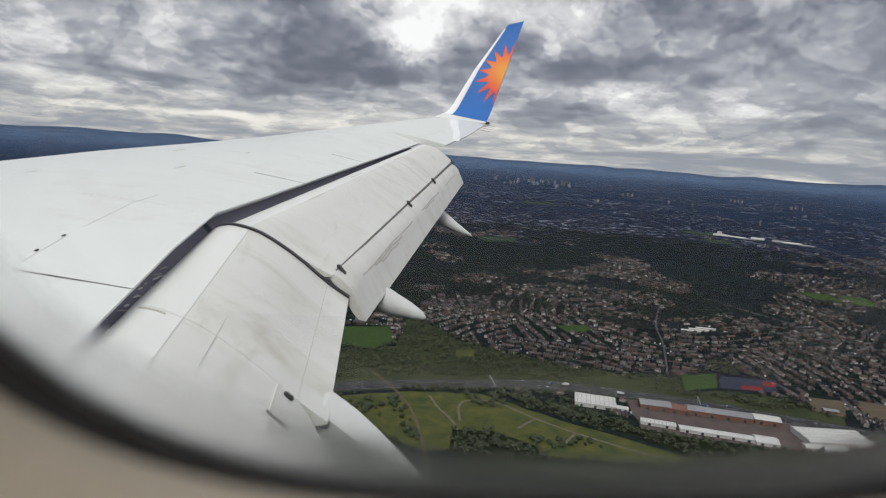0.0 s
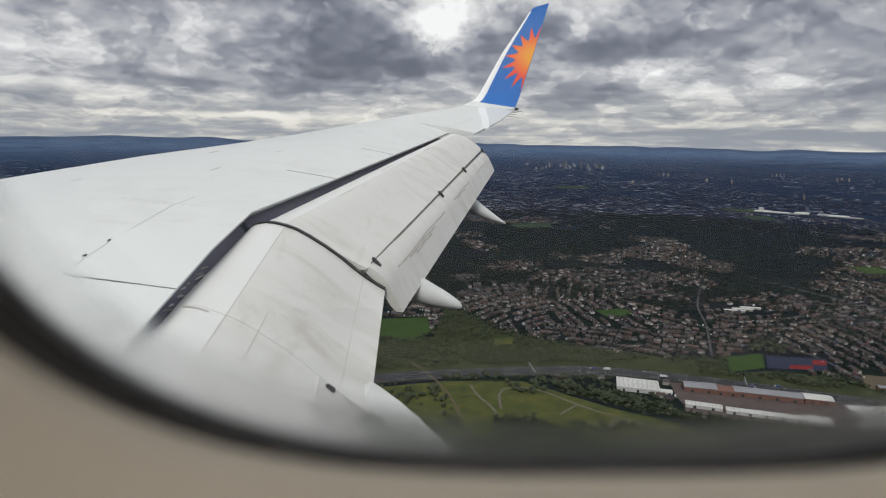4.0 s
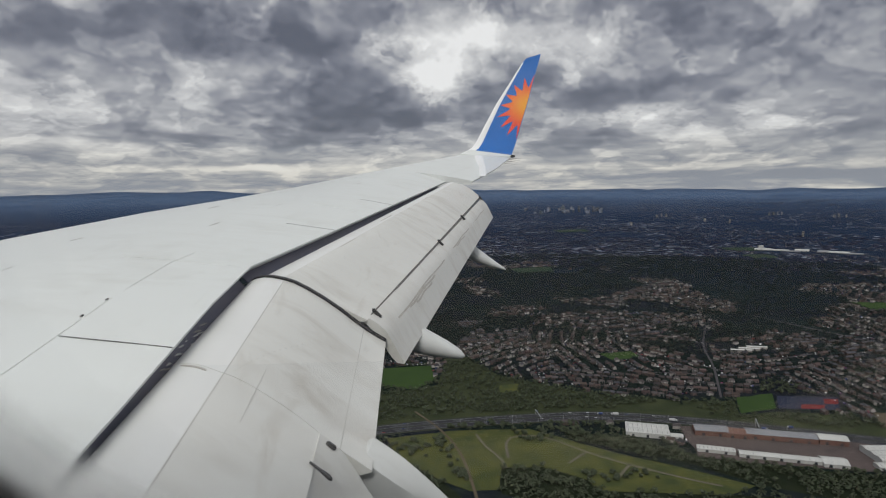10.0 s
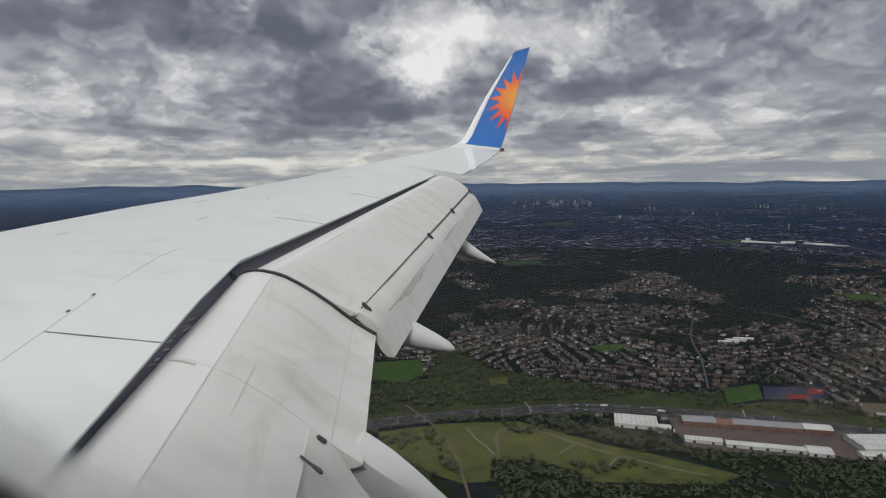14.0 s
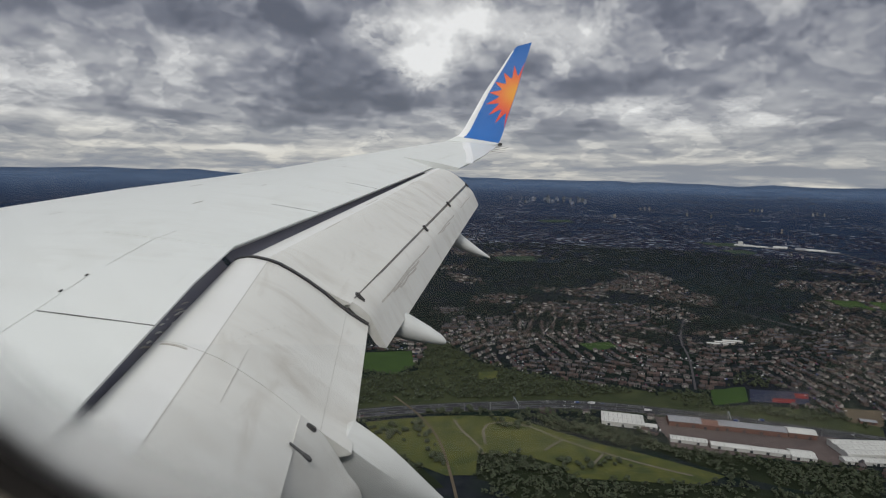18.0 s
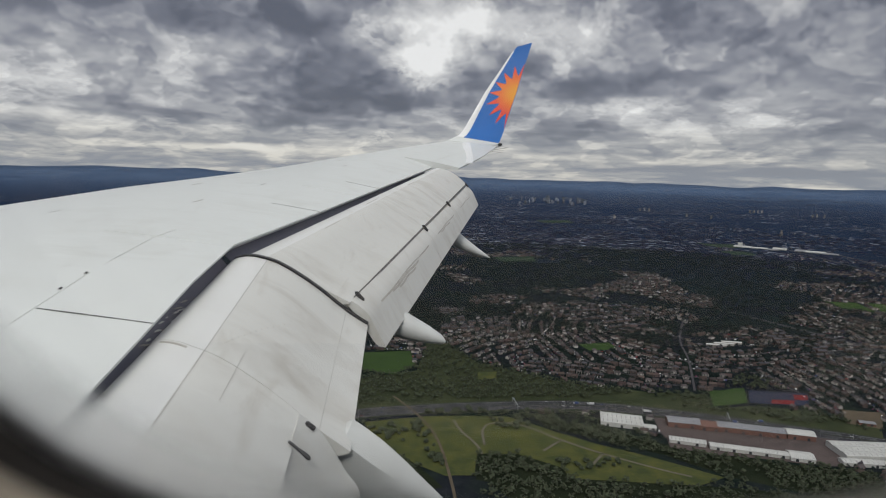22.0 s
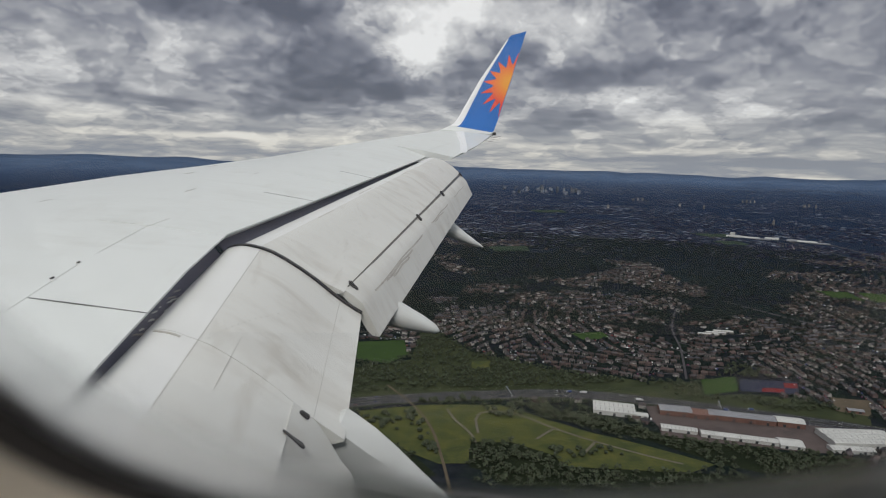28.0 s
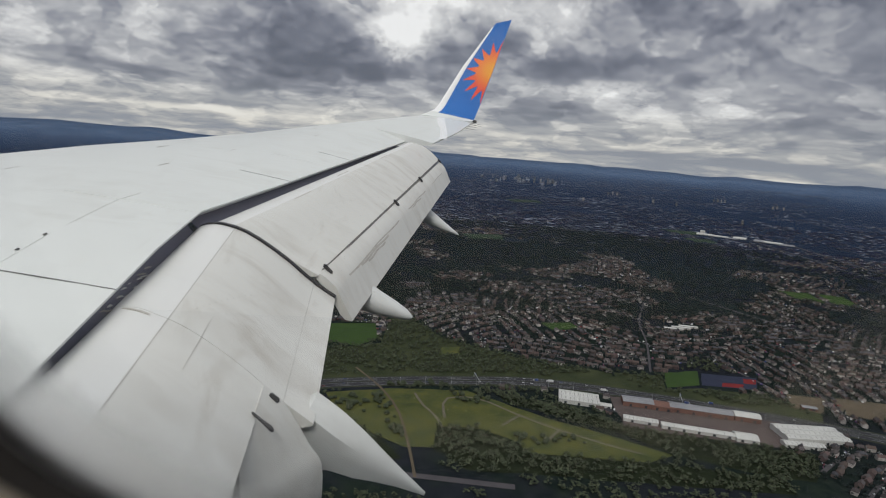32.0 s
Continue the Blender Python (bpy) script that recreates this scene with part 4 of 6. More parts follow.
BRICK = material("brick_wall", (0.145, 0.106, 0.098), (0.102, 0.078, 0.074), 0.3, 0.9, island=0.35, spec=0.15)
RENDER = material("pale_render", (0.42, 0.39, 0.36), (0.3, 0.28, 0.27), 0.3, 0.85, island=0.3, spec=0.15)
ROOF = material("brown_tiles", (0.09, 0.077, 0.076), (0.06, 0.052, 0.053), 0.4, 0.85, island=0.4, spec=0.15)
SLATE = material("grey_slates", (0.072, 0.069, 0.077), (0.05, 0.049, 0.057), 0.4, 0.7, island=0.35, spec=0.15)
RED_ROOF = material("red_tiles", (0.102, 0.074, 0.067), (0.074, 0.055, 0.052), 0.4, 0.85, island=0.35, spec=0.15)
SHED_WHITE = material("white_sheet_roof", (0.541, 0.539, 0.516), (0.443, 0.440, 0.421), 0.06, 0.6, fine=30)
SHED_GREY = material("grey_sheet_roof", (0.246, 0.249, 0.267), (0.189, 0.191, 0.206), 0.06, 0.6)
SHED_BRICK = material("shed_brick", (0.197, 0.108, 0.086), (0.148, 0.083, 0.069), 0.1, 0.85, spec=0.15)
ROOFLIGHT = material("roof_light", (0.30, 0.30, 0.28), (0.24, 0.24, 0.23), 0.4, 0.4)
GLASS = material("window_glass", (0.03, 0.035, 0.04), (0.05, 0.055, 0.06), 0.5, 0.15)
WOOD_LEAF = material("wood_leaves", (0.038, 0.05, 0.032), (0.064, 0.074, 0.043), 0.15, 0.9, island=0.45, spec=0.2)
LEAF = material("leaves", (0.01, 0.018, 0.018), (0.019, 0.029, 0.026), 0.15, 0.9, island=0.4, spec=0.2)
BARK = material("bark", (0.06, 0.045, 0.03), (0.04, 0.03, 0.02), 2.0, 0.95)
# bluer copy of the leaves, with distance haze in its colour
FAR_LEAF = material("hazed_far_woods", (0.007, 0.013, 0.025), (0.012, 0.018, 0.036), 0.02, 0.95, island=0.35, spec=0.1)
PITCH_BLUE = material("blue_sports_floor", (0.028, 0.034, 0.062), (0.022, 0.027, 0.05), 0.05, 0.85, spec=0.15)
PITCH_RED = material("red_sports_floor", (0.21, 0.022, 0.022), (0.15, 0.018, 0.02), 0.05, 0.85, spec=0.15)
# far walls, roofs and woods: blue haze painted into colours, paler towards the horizon
FAR_WALL = material("hazed_far_walls", (0.042, 0.046, 0.075), (0.024, 0.028, 0.052), 0.02, 0.9, island=0.5, spec=0.15)
FAR_PALE = material("hazed_far_render", (0.27, 0.29, 0.34), (0.16, 0.18, 0.23), 0.02, 0.9, island=0.5, spec=0.15)
HAZY_ROOF = material("hazy_roofs", (0.044, 0.060, 0.104), (0.034, 0.048, 0.086), 0.02, 0.9, island=0.4, spec=0.15)
HAZY_WALL = material("hazy_walls", (0.098, 0.108, 0.152), (0.060, 0.070, 0.109), 0.02, 0.9, island=0.5, spec=0.15)
HAZY_LEAF = material("hazy_woods", (0.034, 0.052, 0.096), (0.048, 0.070, 0.120), 0.02, 0.95, island=0.35, spec=0.1)
FAR_ROOF = material("hazed_far_roofs", (0.014, 0.018, 0.042), (0.011, 0.014, 0.035), 0.02, 0.9, island=0.5, spec=0.15)
TOWER = material("tower_cladding", (0.29, 0.32, 0.385), (0.2, 0.225, 0.28), 0.02, 0.7, island=0.5)
STEEL = material("galvanised_steel", (0.40, 0.41, 0.42), (0.33, 0.34, 0.35), 0.5, 0.5, 0.4)


def spline(points, step=25.0):
    """Points at an even step along a smooth line through plan points."""
    rows = smooth_rows(points, 12 * len(points))
    pts = np.array(rows)
    run = np.concatenate([[0], np.cumsum(np.hypot(*np.diff(pts, axis=0).T))])
    t = np.arange(0, run[-1], step)
    return np.stack([np.interp(t, run, pts[:, 0]), np.interp(t, run, pts[:, 1])], 1)


def strip(name, points, width, z, mat, label, category, kind="structure", offset=0.0, dash=0, parent=None):
    pts = spline(points)
    ahead = np.gradient(pts, axis=0)
    ahead /= np.linalg.norm(ahead, axis=1)[:, None]
    side = np.stack([ahead[:, 1], -ahead[:, 0]], 1)
    a, b = pts + side * (offset - width / 2), pts + side * (offset + width / 2)
    verts, faces = [], []
    for p, q in zip(a, b):
        for v, h in ((p, -0.3), (p, z), (q, z), (q, -0.3)):
            x, y, g, _ = lay(*v)
            verts.append((float(x), float(y), float(g) + h))
    for i in range(len(pts) - 1):
        if dash and i % dash:
            continue
        for j in range(3):
            k = 4 * i + j
            faces.append((k, k + 1, k + 5, k + 4))
    ob = mesh_object(name, verts, faces, mat, parent)
    if not parent:
        tagged(ob, label, category, kind=kind)
    return ob


def sheet(name, corners, z, mat, label, category):
    """A flat piece of ground with a soft, uneven outline."""
    pts = []
    for i, (x, y) in enumerate(corners):
        x2, y2 = corners[(i + 1) % len(corners)]
        steps = max(2, int(math.hypot(x2 - x, y2 - y) / 25))
        for s in range(steps):
            f = s / steps
            px, py = x + (x2 - x) * f, y + (y2 - y) * f
            w = 0.0 if s == 0 else 5.0
            px += w * noise.noise(Vector((px * 0.03, py * 0.03, 1)))
            py += w * noise.noise(Vector((px * 0.03, py * 0.03, 7)))
            gx, gy, gz, _ = lay(px, py)
            pts.append((float(gx), float(gy), float(gz) + z))
    n = len(pts)
    verts = pts + [(x, y, g - 0.5) for x, y, g in pts]
    faces = [tuple(range(n))] + [(i, i + n, (i + 1) % n + n, (i + 1) % n) for i in range(n)]
    ob = mesh_object(name, verts, faces, mat)
    bm = bmesh.new()
    bm.from_mesh(ob.data)
    bmesh.ops.recalc_face_normals(bm, faces=bm.faces)
    bmesh.ops.triangulate(bm, faces=[f for f in bm.faces if len(f.verts) > 4])
    for f in bm.faces:
        if abs(f.normal.z) > 0.9 and f.normal.z < 0:
            f.normal_flip()
    bm.to_mesh(ob.data)
    bm.free()
    return tagged(ob, label, category, kind="structure")


def inside(x, y, corners):
    hit = np.zeros(np.shape(x), bool)
    for i, (x1, y1) in enumerate(corners):
        x2, y2 = corners[(i + 1) % len(corners)]
        cross = ((y1 > y) != (y2 > y)) & (x < (x2 - x1) * (y - y1) / ((y2 - y1) or 1e-9) + x1)
        hit ^= cross
    return hit


def near_line(x, y, points, width):
    hit = np.zeros(np.shape(x), bool)
    for px, py in spline(points, 20.0):
        hit |= (x - px) ** 2 + (y - py) ** 2 < (width + 8) ** 2
    return hit


MOTORWAY = [(-700, 700), (-400, 830), (-110, 940), (45, 972), (183, 985), (285, 989), (381, 974), (513, 934), (632, 887), (752, 836), (960, 730), (1300, 560)]
RAILWAY = [(2330, 3700), (2294, 3348), (2070, 2022), (1925, 1174), (1873, 833), (1840, 600)]
MAIN_ROAD = [(2480, 3300), (2342, 2586), (2117, 1408), (1974, 839), (1930, 600)]
HIGH_ROAD = [(560, 1060), (640, 1250), (700, 1420), (820, 1650)]
EAST_ROAD = [(1500, 780), (1250, 1150), (1130, 1420), (1000, 1750)]
ESTATE_ROAD = [(-900, 600), (-500, 640), (-100, 690), (200, 650)]
TRACK = [(-15, 1030), (30, 940), (55, 855), (65, 760), (70, 660)]
PATHS = [[(125, 835), (130, 895), (155, 915), (195, 905), (245, 850), (295, 805), (365, 755), (410, 730)], [(295, 805), (275, 780), (255, 755)], [(245, 850), (222, 828), (200, 805)], [(85, 925), (95, 880), (112, 840), (118, 800)]]
MEADOW = [(-60, 918), (43, 941), (175, 940), (223, 900), (285, 845), (375, 785), (440, 735), (398, 716), (330, 722), (228, 735), (223, 765), (168, 806), (111, 808), (100, 745), (60, 745), (21, 778), (-40, 850)]
WOODS = [
    [(-75, 1125), (30, 1170), (65, 1435), (165, 1220), (315, 1105), (475, 1050), (575, 1040), (550, 975), (625, 985), (715, 965), (805, 900), (765, 850), (645, 900), (520, 950), (390, 990), (290, 1005), (185, 1005), (45, 990), (-110, 955), (-160, 1060)],
    [(230, 930), (300, 905), (400, 835), (455, 805), (555, 770), (675, 745), (610, 670), (535, 690), (450, 735), (385, 800), (295, 860), (230, 900)],
    [(110, 750), (190, 750), (400, 715), (570, 680), (560, 640), (135, 690)],
    [(111, 808), (168, 806), (223, 765), (228, 735), (140, 720), (100, 735)],
    [(-60, 830), (5, 810), (55, 715), (-10, 705)],
    [(-700, 960), (-450, 1000), (-200, 1030), (-200, 990), (-450, 930), (-700, 860)],
    [(-260, 1200), (-100, 1330), (60, 1450), (40, 1800), (-160, 1850), (-330, 1500)],
    [(300, 2150), (620, 2050), (900, 2300), (860, 2700), (500, 2900), (250, 2700)],
    [(900, 2750), (1500, 2600), (1900, 3000), (1500, 3300), (1000, 3200)],
    [(1880, 900), (1930, 1200), (2080, 2000), (2160, 2400), (2040, 2400), (1960, 2000), (1820, 1200), (1780, 900)],
]
HOMES = [(75, 1440), (170, 1225), (320, 1110), (480, 1055), (600, 1045), (720, 1180), (640, 1300), (500, 1500), (300, 1620), (150, 1620)]
FIELDS = [
    ([(-100, 1290), (19, 1304), (28, 1205), (-17, 1145), (-95, 1180)], GRASS, "bright mown playing field beside woods"),
    ([(422, 1368), (503, 1382), (507, 1335), (437, 1308)], GRASS, "small bright green among houses"),
    ([(590, 1061), (666, 1074), (629, 1000), (556, 983)], GRASS, "school playing field beside the sports court"),
    ([(1435, 1905), (1540, 1890), (1500, 1745), (1415, 1774)], GRASS, "mown park field with hedges"),
    ([(1560, 1885), (1650, 1860), (1590, 1700), (1520, 1740)], GRASS, "mown park field with hedges"),
    ([(155, 1160), (195, 1165), (185, 1115), (150, 1115)], ROUGH_GRASS, "dry grass clearing in woods"),
    ([(785, 970), (855, 955), (795, 885), (750, 910)], SANDY, "bare brown building land"),
    ([(870, 960), (990, 930), (950, 850), (830, 880)], SANDY, "bare brown building land"),
    ([(-400, 1000), (-260, 1005), (-300, 790), (-420, 790)], GRASS, "green recreation ground beside an estate"),
    ([(1850, 3650), (2080, 3620), (2060, 3450), (1880, 3440)], FAR_GRASS, "green hillside beside the works"),
    ([(1790, 3260), (1960, 3260), (1930, 3080), (1790, 3100)], FAR_GRASS, "green slope among trees"),
    ([(430, 2850), (640, 2900), (620, 2720), (450, 2700)], FAR_GRASS, "distant green field"),
    ([(1180, 5300), (1500, 5380), (1480, 5100), (1200, 5050)], FAR_GRASS, "distant green field"),
    ([(1500, 900), (1640, 930), (1620, 830), (1490, 820)], GRASS, "walled green field beside sheds"),
    ([(-420, 1320), (-180, 1180), (-80, 1110), (-200, 1060), (-430, 1180)], ROUGH_GRASS, "dry rough grass by the works"),
]
strip("motorway", MOTORWAY, 34, 0.5, ASPHALT, "grey dual motorway with pale lane lines", "motorway")
motorway_verge = strip("motorway_verge", MOTORWAY, 44, 0.25, VERGE, "grass verge along the motorway", "verge")
for side in (-1, 1):
    strip("lane_line", MOTORWAY, 0.5, 0.56, MARK, "white lane line on the motorway", "lane line", offset=side * 15.0)
    for k in (4.2, 7.9, 11.5):
        strip("lane_line", MOTORWAY, 0.35, 0.56, MARK, "broken white lane line", "lane line", offset=side * k, dash=2 if 5 < k else 0)
strip("central_reserve", MOTORWAY, 2.4, 0.62, VERGE, "narrow central reserve of the motorway", "verge")
strip("railway", RAILWAY, 12, 0.4, STREET, "straight railway line through trees", "railway")
for nm, line, w in (("main_road", MAIN_ROAD, 16), ("high_road", HIGH_ROAD, 4.5), ("east_road", EAST_ROAD, 11), ("estate_road", ESTATE_ROAD, 11)):
    strip(nm, line, w, 0.45, STREET, "grey suburban road between houses", "road")
SCRUB = material("scrub", (0.064, 0.072, 0.038), (0.036, 0.045, 0.026), 0.02, 0.95, fine=30, spec=0.0)
sheet("scrubland", WOODS[0], 0.2, SCRUB, "green scrub and rough grass beside the motorway", "scrub")
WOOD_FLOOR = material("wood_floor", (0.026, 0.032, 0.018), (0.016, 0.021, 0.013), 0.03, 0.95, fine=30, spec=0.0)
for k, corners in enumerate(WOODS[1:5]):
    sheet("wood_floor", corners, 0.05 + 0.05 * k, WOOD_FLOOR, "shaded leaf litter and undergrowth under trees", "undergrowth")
sheet("meadow", MEADOW, 0.3, ROUGH_GRASS, "rough olive meadow crossed by paths", "meadow")
strip("track", TRACK, 4.0, 0.6, SANDY, "pale dirt track along the hedge", "track")
for line in PATHS:
    strip("path", line, 4.2, 0.55, PATHWAY, "pale gravel path through the meadow", "path")
for corners, mat, label in FIELDS:
    sheet("field", corners, 1.2 if max(c[1] for c in corners) > 2000 else 0.35, mat, label, "field")
sheet("yard", [(425, 935), (665, 860), (720, 840), (760, 800), (710, 758), (600, 766), (470, 800), (405, 825)], 0.3, YARD, "concrete yard round industrial sheds", "yard")
sheet("court", [(668, 1062), (775, 1045), (735, 984), (634, 1000)], 0.5, PITCH_BLUE, "dark blue sports court", "sports court")
sheet("court", [(685, 1015), (726, 1009), (712, 990), (672, 996)], 0.62, PITCH_RED, "bright red marked sports court", "sports court")
sheet("court", [(742, 1040), (768, 1036), (752, 1012), (728, 1016)], 0.62, PITCH_RED, "bright red marked sports court", "sports court")


# ---- industrial sheds ----
def shed(x, y, length, width, height, turn, wall, roof, label, bays=1, lights=0, name="industrial_shed"):
    """A pitched-roof shed: walls, roof slopes with eaves, ridge, roof lights and doors."""
    top = tagged(new(name), label, "industrial shed")
    gx, gy, gz, k = lay(x, y)
    top.matrix_world = pose(float(gx), float(gy), float(gz), 0, 0, turn) @ Matrix.Scale(float(k), 4)
    part("wall", box_bm((length, width, height), (0, 0, height / 2 - 0.5)), wall, top)
    span = width / bays
    rise = span * 0.13
    for b in range(bays):
        c = -width / 2 + span * (b + 0.5)
        hl, hs = length / 2 + 0.6, span / 2 + 0.3
        rows = [(-hs, -0.05), (0, rise), (hs, -0.05), (hs, -0.5), (0, rise - 0.5), (-hs, -0.5)]
        loft("roof", [[Vector((sx * hl, c + p, height - 0.45 + q)) for p, q in rows] for sx in (-1, 1)], roof, top, sharp=5)
        if lights:
            gap = length / lights
            for i in range(lights):
                for side in (-1, 1):
                    bm = box_bm((1.3, span * 0.3, 0.14))
                    bmesh.ops.transform(bm, matrix=Matrix.Translation((-length / 2 + gap * (i + 0.5), c + side * span * 0.25, height - 0.42 + rise * 0.5)) @ Matrix.Rotation(-side * math.atan2(rise, span / 2), 4, "X"), verts=bm.verts)
                    part("roof_light", bm, ROOFLIGHT, top)
    for i in range(max(2, int(length / 22))):
        part("door", box_bm((4.0, 0.2, min(4.5, height * 0.7)), (-length / 2 + (i + 0.5) * length / max(2, int(length / 22)), -width / 2 - 0.05, min(4.5, height * 0.7) / 2)), GLASS, top)
    return top


TURN = -17.0
shed(362, 914, 66, 42, 8, TURN, SHED_WHITE, SHED_WHITE, "cream sheet-roofed shed with rows of roof lights", 2, 9)
shed(402, 893, 18, 14, 4, TURN, SHED_WHITE, SHED_WHITE, "small cream lean-to beside a shed")
shed(462, 905, 50, 26, 9, TURN + 3, SHED_BRICK, SHED_GREY, "brick shed with grey ribbed roof")
shed(500, 893, 36, 26, 8, TURN, SHED_BRICK, SHED_BRICK, "low brown-roofed brick workshop")
shed(560, 877, 100, 24, 9, TURN, SHED_BRICK, SHED_GREY, "long brick shed with grey sheet roof")
shed(630, 858, 40, 24, 9, TURN, SHED_BRICK, SHED_WHITE, "brick shed with pale sheet roof")
shed(438, 839, 52, 15, 6, TURN - 2, SHED_WHITE, SHED_WHITE, "long white shed with roof lights", 1, 9)
shed(518, 808, 110, 15, 6, TURN - 1, SHED_WHITE, SHED_WHITE, "long white shed behind trees", 1, 3)
shed(584, 788, 32, 26, 6, TURN, SHED_WHITE, SHED_WHITE, "white shed with a sheet roof")
shed(700, 800, 100, 50, 9, TURN + 12, SHED_WHITE, SHED_WHITE, "large cream shed with rows of roof lights", 3, 12)
shed(664, 768, 60, 16, 6, TURN + 8, SHED_WHITE, SHED_WHITE, "white shed annex with roof lights", 1, 8)
shed(780, 905, 24, 12, 5, -20, SHED_BRICK, SHED_GREY, "small grey-roofed workshop on waste land")
for i in range(3):
    shed(815 - i * 26, 1385 - i * 12, 46, 11, 5, -14, RENDER, SHED_WHITE, "white flat school building on a green", name="school_building")
shed(1180, 800, 95, 40, 10, -30, SHED_BRICK, SHED_WHITE, "pale industrial shed with red base")
shed(1080, 900, 90, 24, 8, -34, SHED_WHITE, SHED_WHITE, "long white shed with yellow gable")
# far works on the ridge
for x, y, l, w, h, mat in ((2070, 3500, 90, 90, 10, SHED_WHITE), (2140, 3440, 110, 60, 9, SHED_WHITE), (2180, 3370, 80, 50, 8, SHED_GREY), (2250, 3400, 80, 90, 12, SHED_WHITE), (2330, 3330, 60, 110, 10, SHED_GREY), (2385, 3280, 120, 80, 9, SHED_WHITE), (2420, 3200, 90, 60, 9, SHED_GREY), (2060, 3500, 30, 20, 22, SHED_WHITE)):
    shed(x, y, l * 0.9, w * 0.7, h * (0.5 if h < 20 else 1.2), -38, mat, mat, "long white works roof on a wooded ridge", 2, name="works_building")
# business park, railway sheds and the treatment works beside the estate
rng = random.Random(11)
for i in range(16):
    shed(-610 + 17 * i + rng.uniform(-6, 6), 1640 - 12 * i + rng.uniform(-60, 60), rng.uniform(25, 50), rng.uniform(18, 30), rng.uniform(7, 12), rng.choice((-20, 68, -24)), SHED_WHITE, rng.choice((SHED_WHITE, SHED_GREY)), "white-walled business park building among trees", 1, name="business_building")
for x, y, l, w in ((1984, 1188, 44, 26), (2011, 1156, 40, 24), (1980, 1020, 60, 40), (2060, 1120, 70, 20), (2240, 1230, 60, 30), (2300, 1180, 80, 26), (2330, 1320, 70, 30), (2380, 1240, 60, 28)):
    shed(x, y, l, w, 8, -8, SHED_WHITE, rng.choice((SHED_WHITE, SHED_GREY)), "pale retail shed beside the railway")
radome = tagged(new("gas_sphere"), "white ball-shaped tank on a ring base at the works", "storage tank")
radome.location = (-360, 1190, 0)
bm = bmesh.new()
bmesh.ops.create_uvsphere(bm, u_segments=32, v_segments=20, radius=11, matrix=Matrix.Translation((0, 0, 13)))
part("tank_shell", bm, SHED_WHITE, radome)
bm = bmesh.new()
bmesh.ops.create_cone(bm, segments=32, radius1=9, radius2=8, depth=5, cap_ends=True, matrix=Matrix.Translation((0, 0, 2.5)))
part("tank_base", bm, SHED_GREY, radome)
for i, (dx, dy) in enumerate(((-45, -4), (-38, 12), (-60, 10), (-22, 16))):
    tank = tagged(new("settling_tank"), "round grey concrete treatment tank", "storage tank", group="treatment tanks")
    tank.location = (-360 + dx, 1190 + dy, 0)
    bm = bmesh.new()
    bmesh.ops.create_cone(bm, segments=28, radius1=7, radius2=7, depth=9 - i, cap_ends=True, matrix=Matrix.Translation((0, 0, 4)))
    part("tank_wall", bm, SHED_GREY, tank)
for i in range(8):
    shed(-440 + 26 * i, 1195 - 4 * i + (i % 3) * 12, 18, 11, 6, -10, SHED_WHITE, rng.choice((SHED_WHITE, SHED_GREY)), "small treatment works building", name="works_building")

# ---- masks for the open land ----
KEEP_OUT = [MEADOW, [(425, 945), (665, 875), (760, 830), (740, 772), (600, 764), (470, 798), (400, 822)], [(320, 945), (400, 925), (415, 880), (330, 890)], [(600, 1080), (790, 1060), (740, 975), (540, 970)], [(2000, 3560), (2420, 3460), (2640, 3160), (2420, 3080), (2000, 3380)], [(-640, 1720), (-320, 1560), (-330, 1370), (-640, 1380)], [(-880, 1330), (-250, 1230), (-250, 1120), (-880, 1180)], [(720, 1430), (860, 1420), (830, 1330), (720, 1350)], [(1950, 1250), (2120, 1250), (2100, 950), (1940, 950)]] + [f[0] for f in FIELDS]
LINES = [(MOTORWAY, 26), (RAILWAY, 18), (MAIN_ROAD, 16), (HIGH_ROAD, 2), (EAST_ROAD, 3), (ESTATE_ROAD, 12), (TRACK, 5)]


def open_land(x, y):
    hit = np.zeros(x.shape, bool)
    for corners in KEEP_OUT:
        hit |= inside(x, y, corners)
    for line, w in LINES:
        hit |= near_line(x, y, line, w)
    return hit


def wooded(x, y):
    hit = np.zeros(x.shape, bool)
    for corners in WOODS:
        hit |= inside(x, y, corners)
    return hit


def patchy(x, y, size, seed):
    """Smooth random values over the plan, about 0 to 1."""
    gen = np.random.default_rng(seed)
    total, weight = np.zeros(x.shape), 0.0
    for octave in range(3):
        s, w = size / 2 ** octave, 0.55 ** octave
        table = gen.random((128, 128))
        u, v = x / s + 40.3, y / s + 37.7
        i, j = np.floor(u).astype(int), np.floor(v).astype(int)
        f, g = u - i, v - j
        f, g = f * f * (3 - 2 * f), g * g * (3 - 2 * g)
        q = lambda a, b: table[(i + a) % 128, (j + b) % 128]
        total += w * ((q(0, 0) * (1 - f) + q(1, 0) * f) * (1 - g) + (q(0, 1) * (1 - f) + q(1, 1) * f) * g)
        weight += w
    return total / weight


def sector(x, y, low, high):
    """The part of the plan that can be looked out on."""
    a = np.degrees(np.arctan2(x, y))
    far = np.hypot(x, y)
    return (far > low) & (far < high) & (a > -46) & (a < 58)


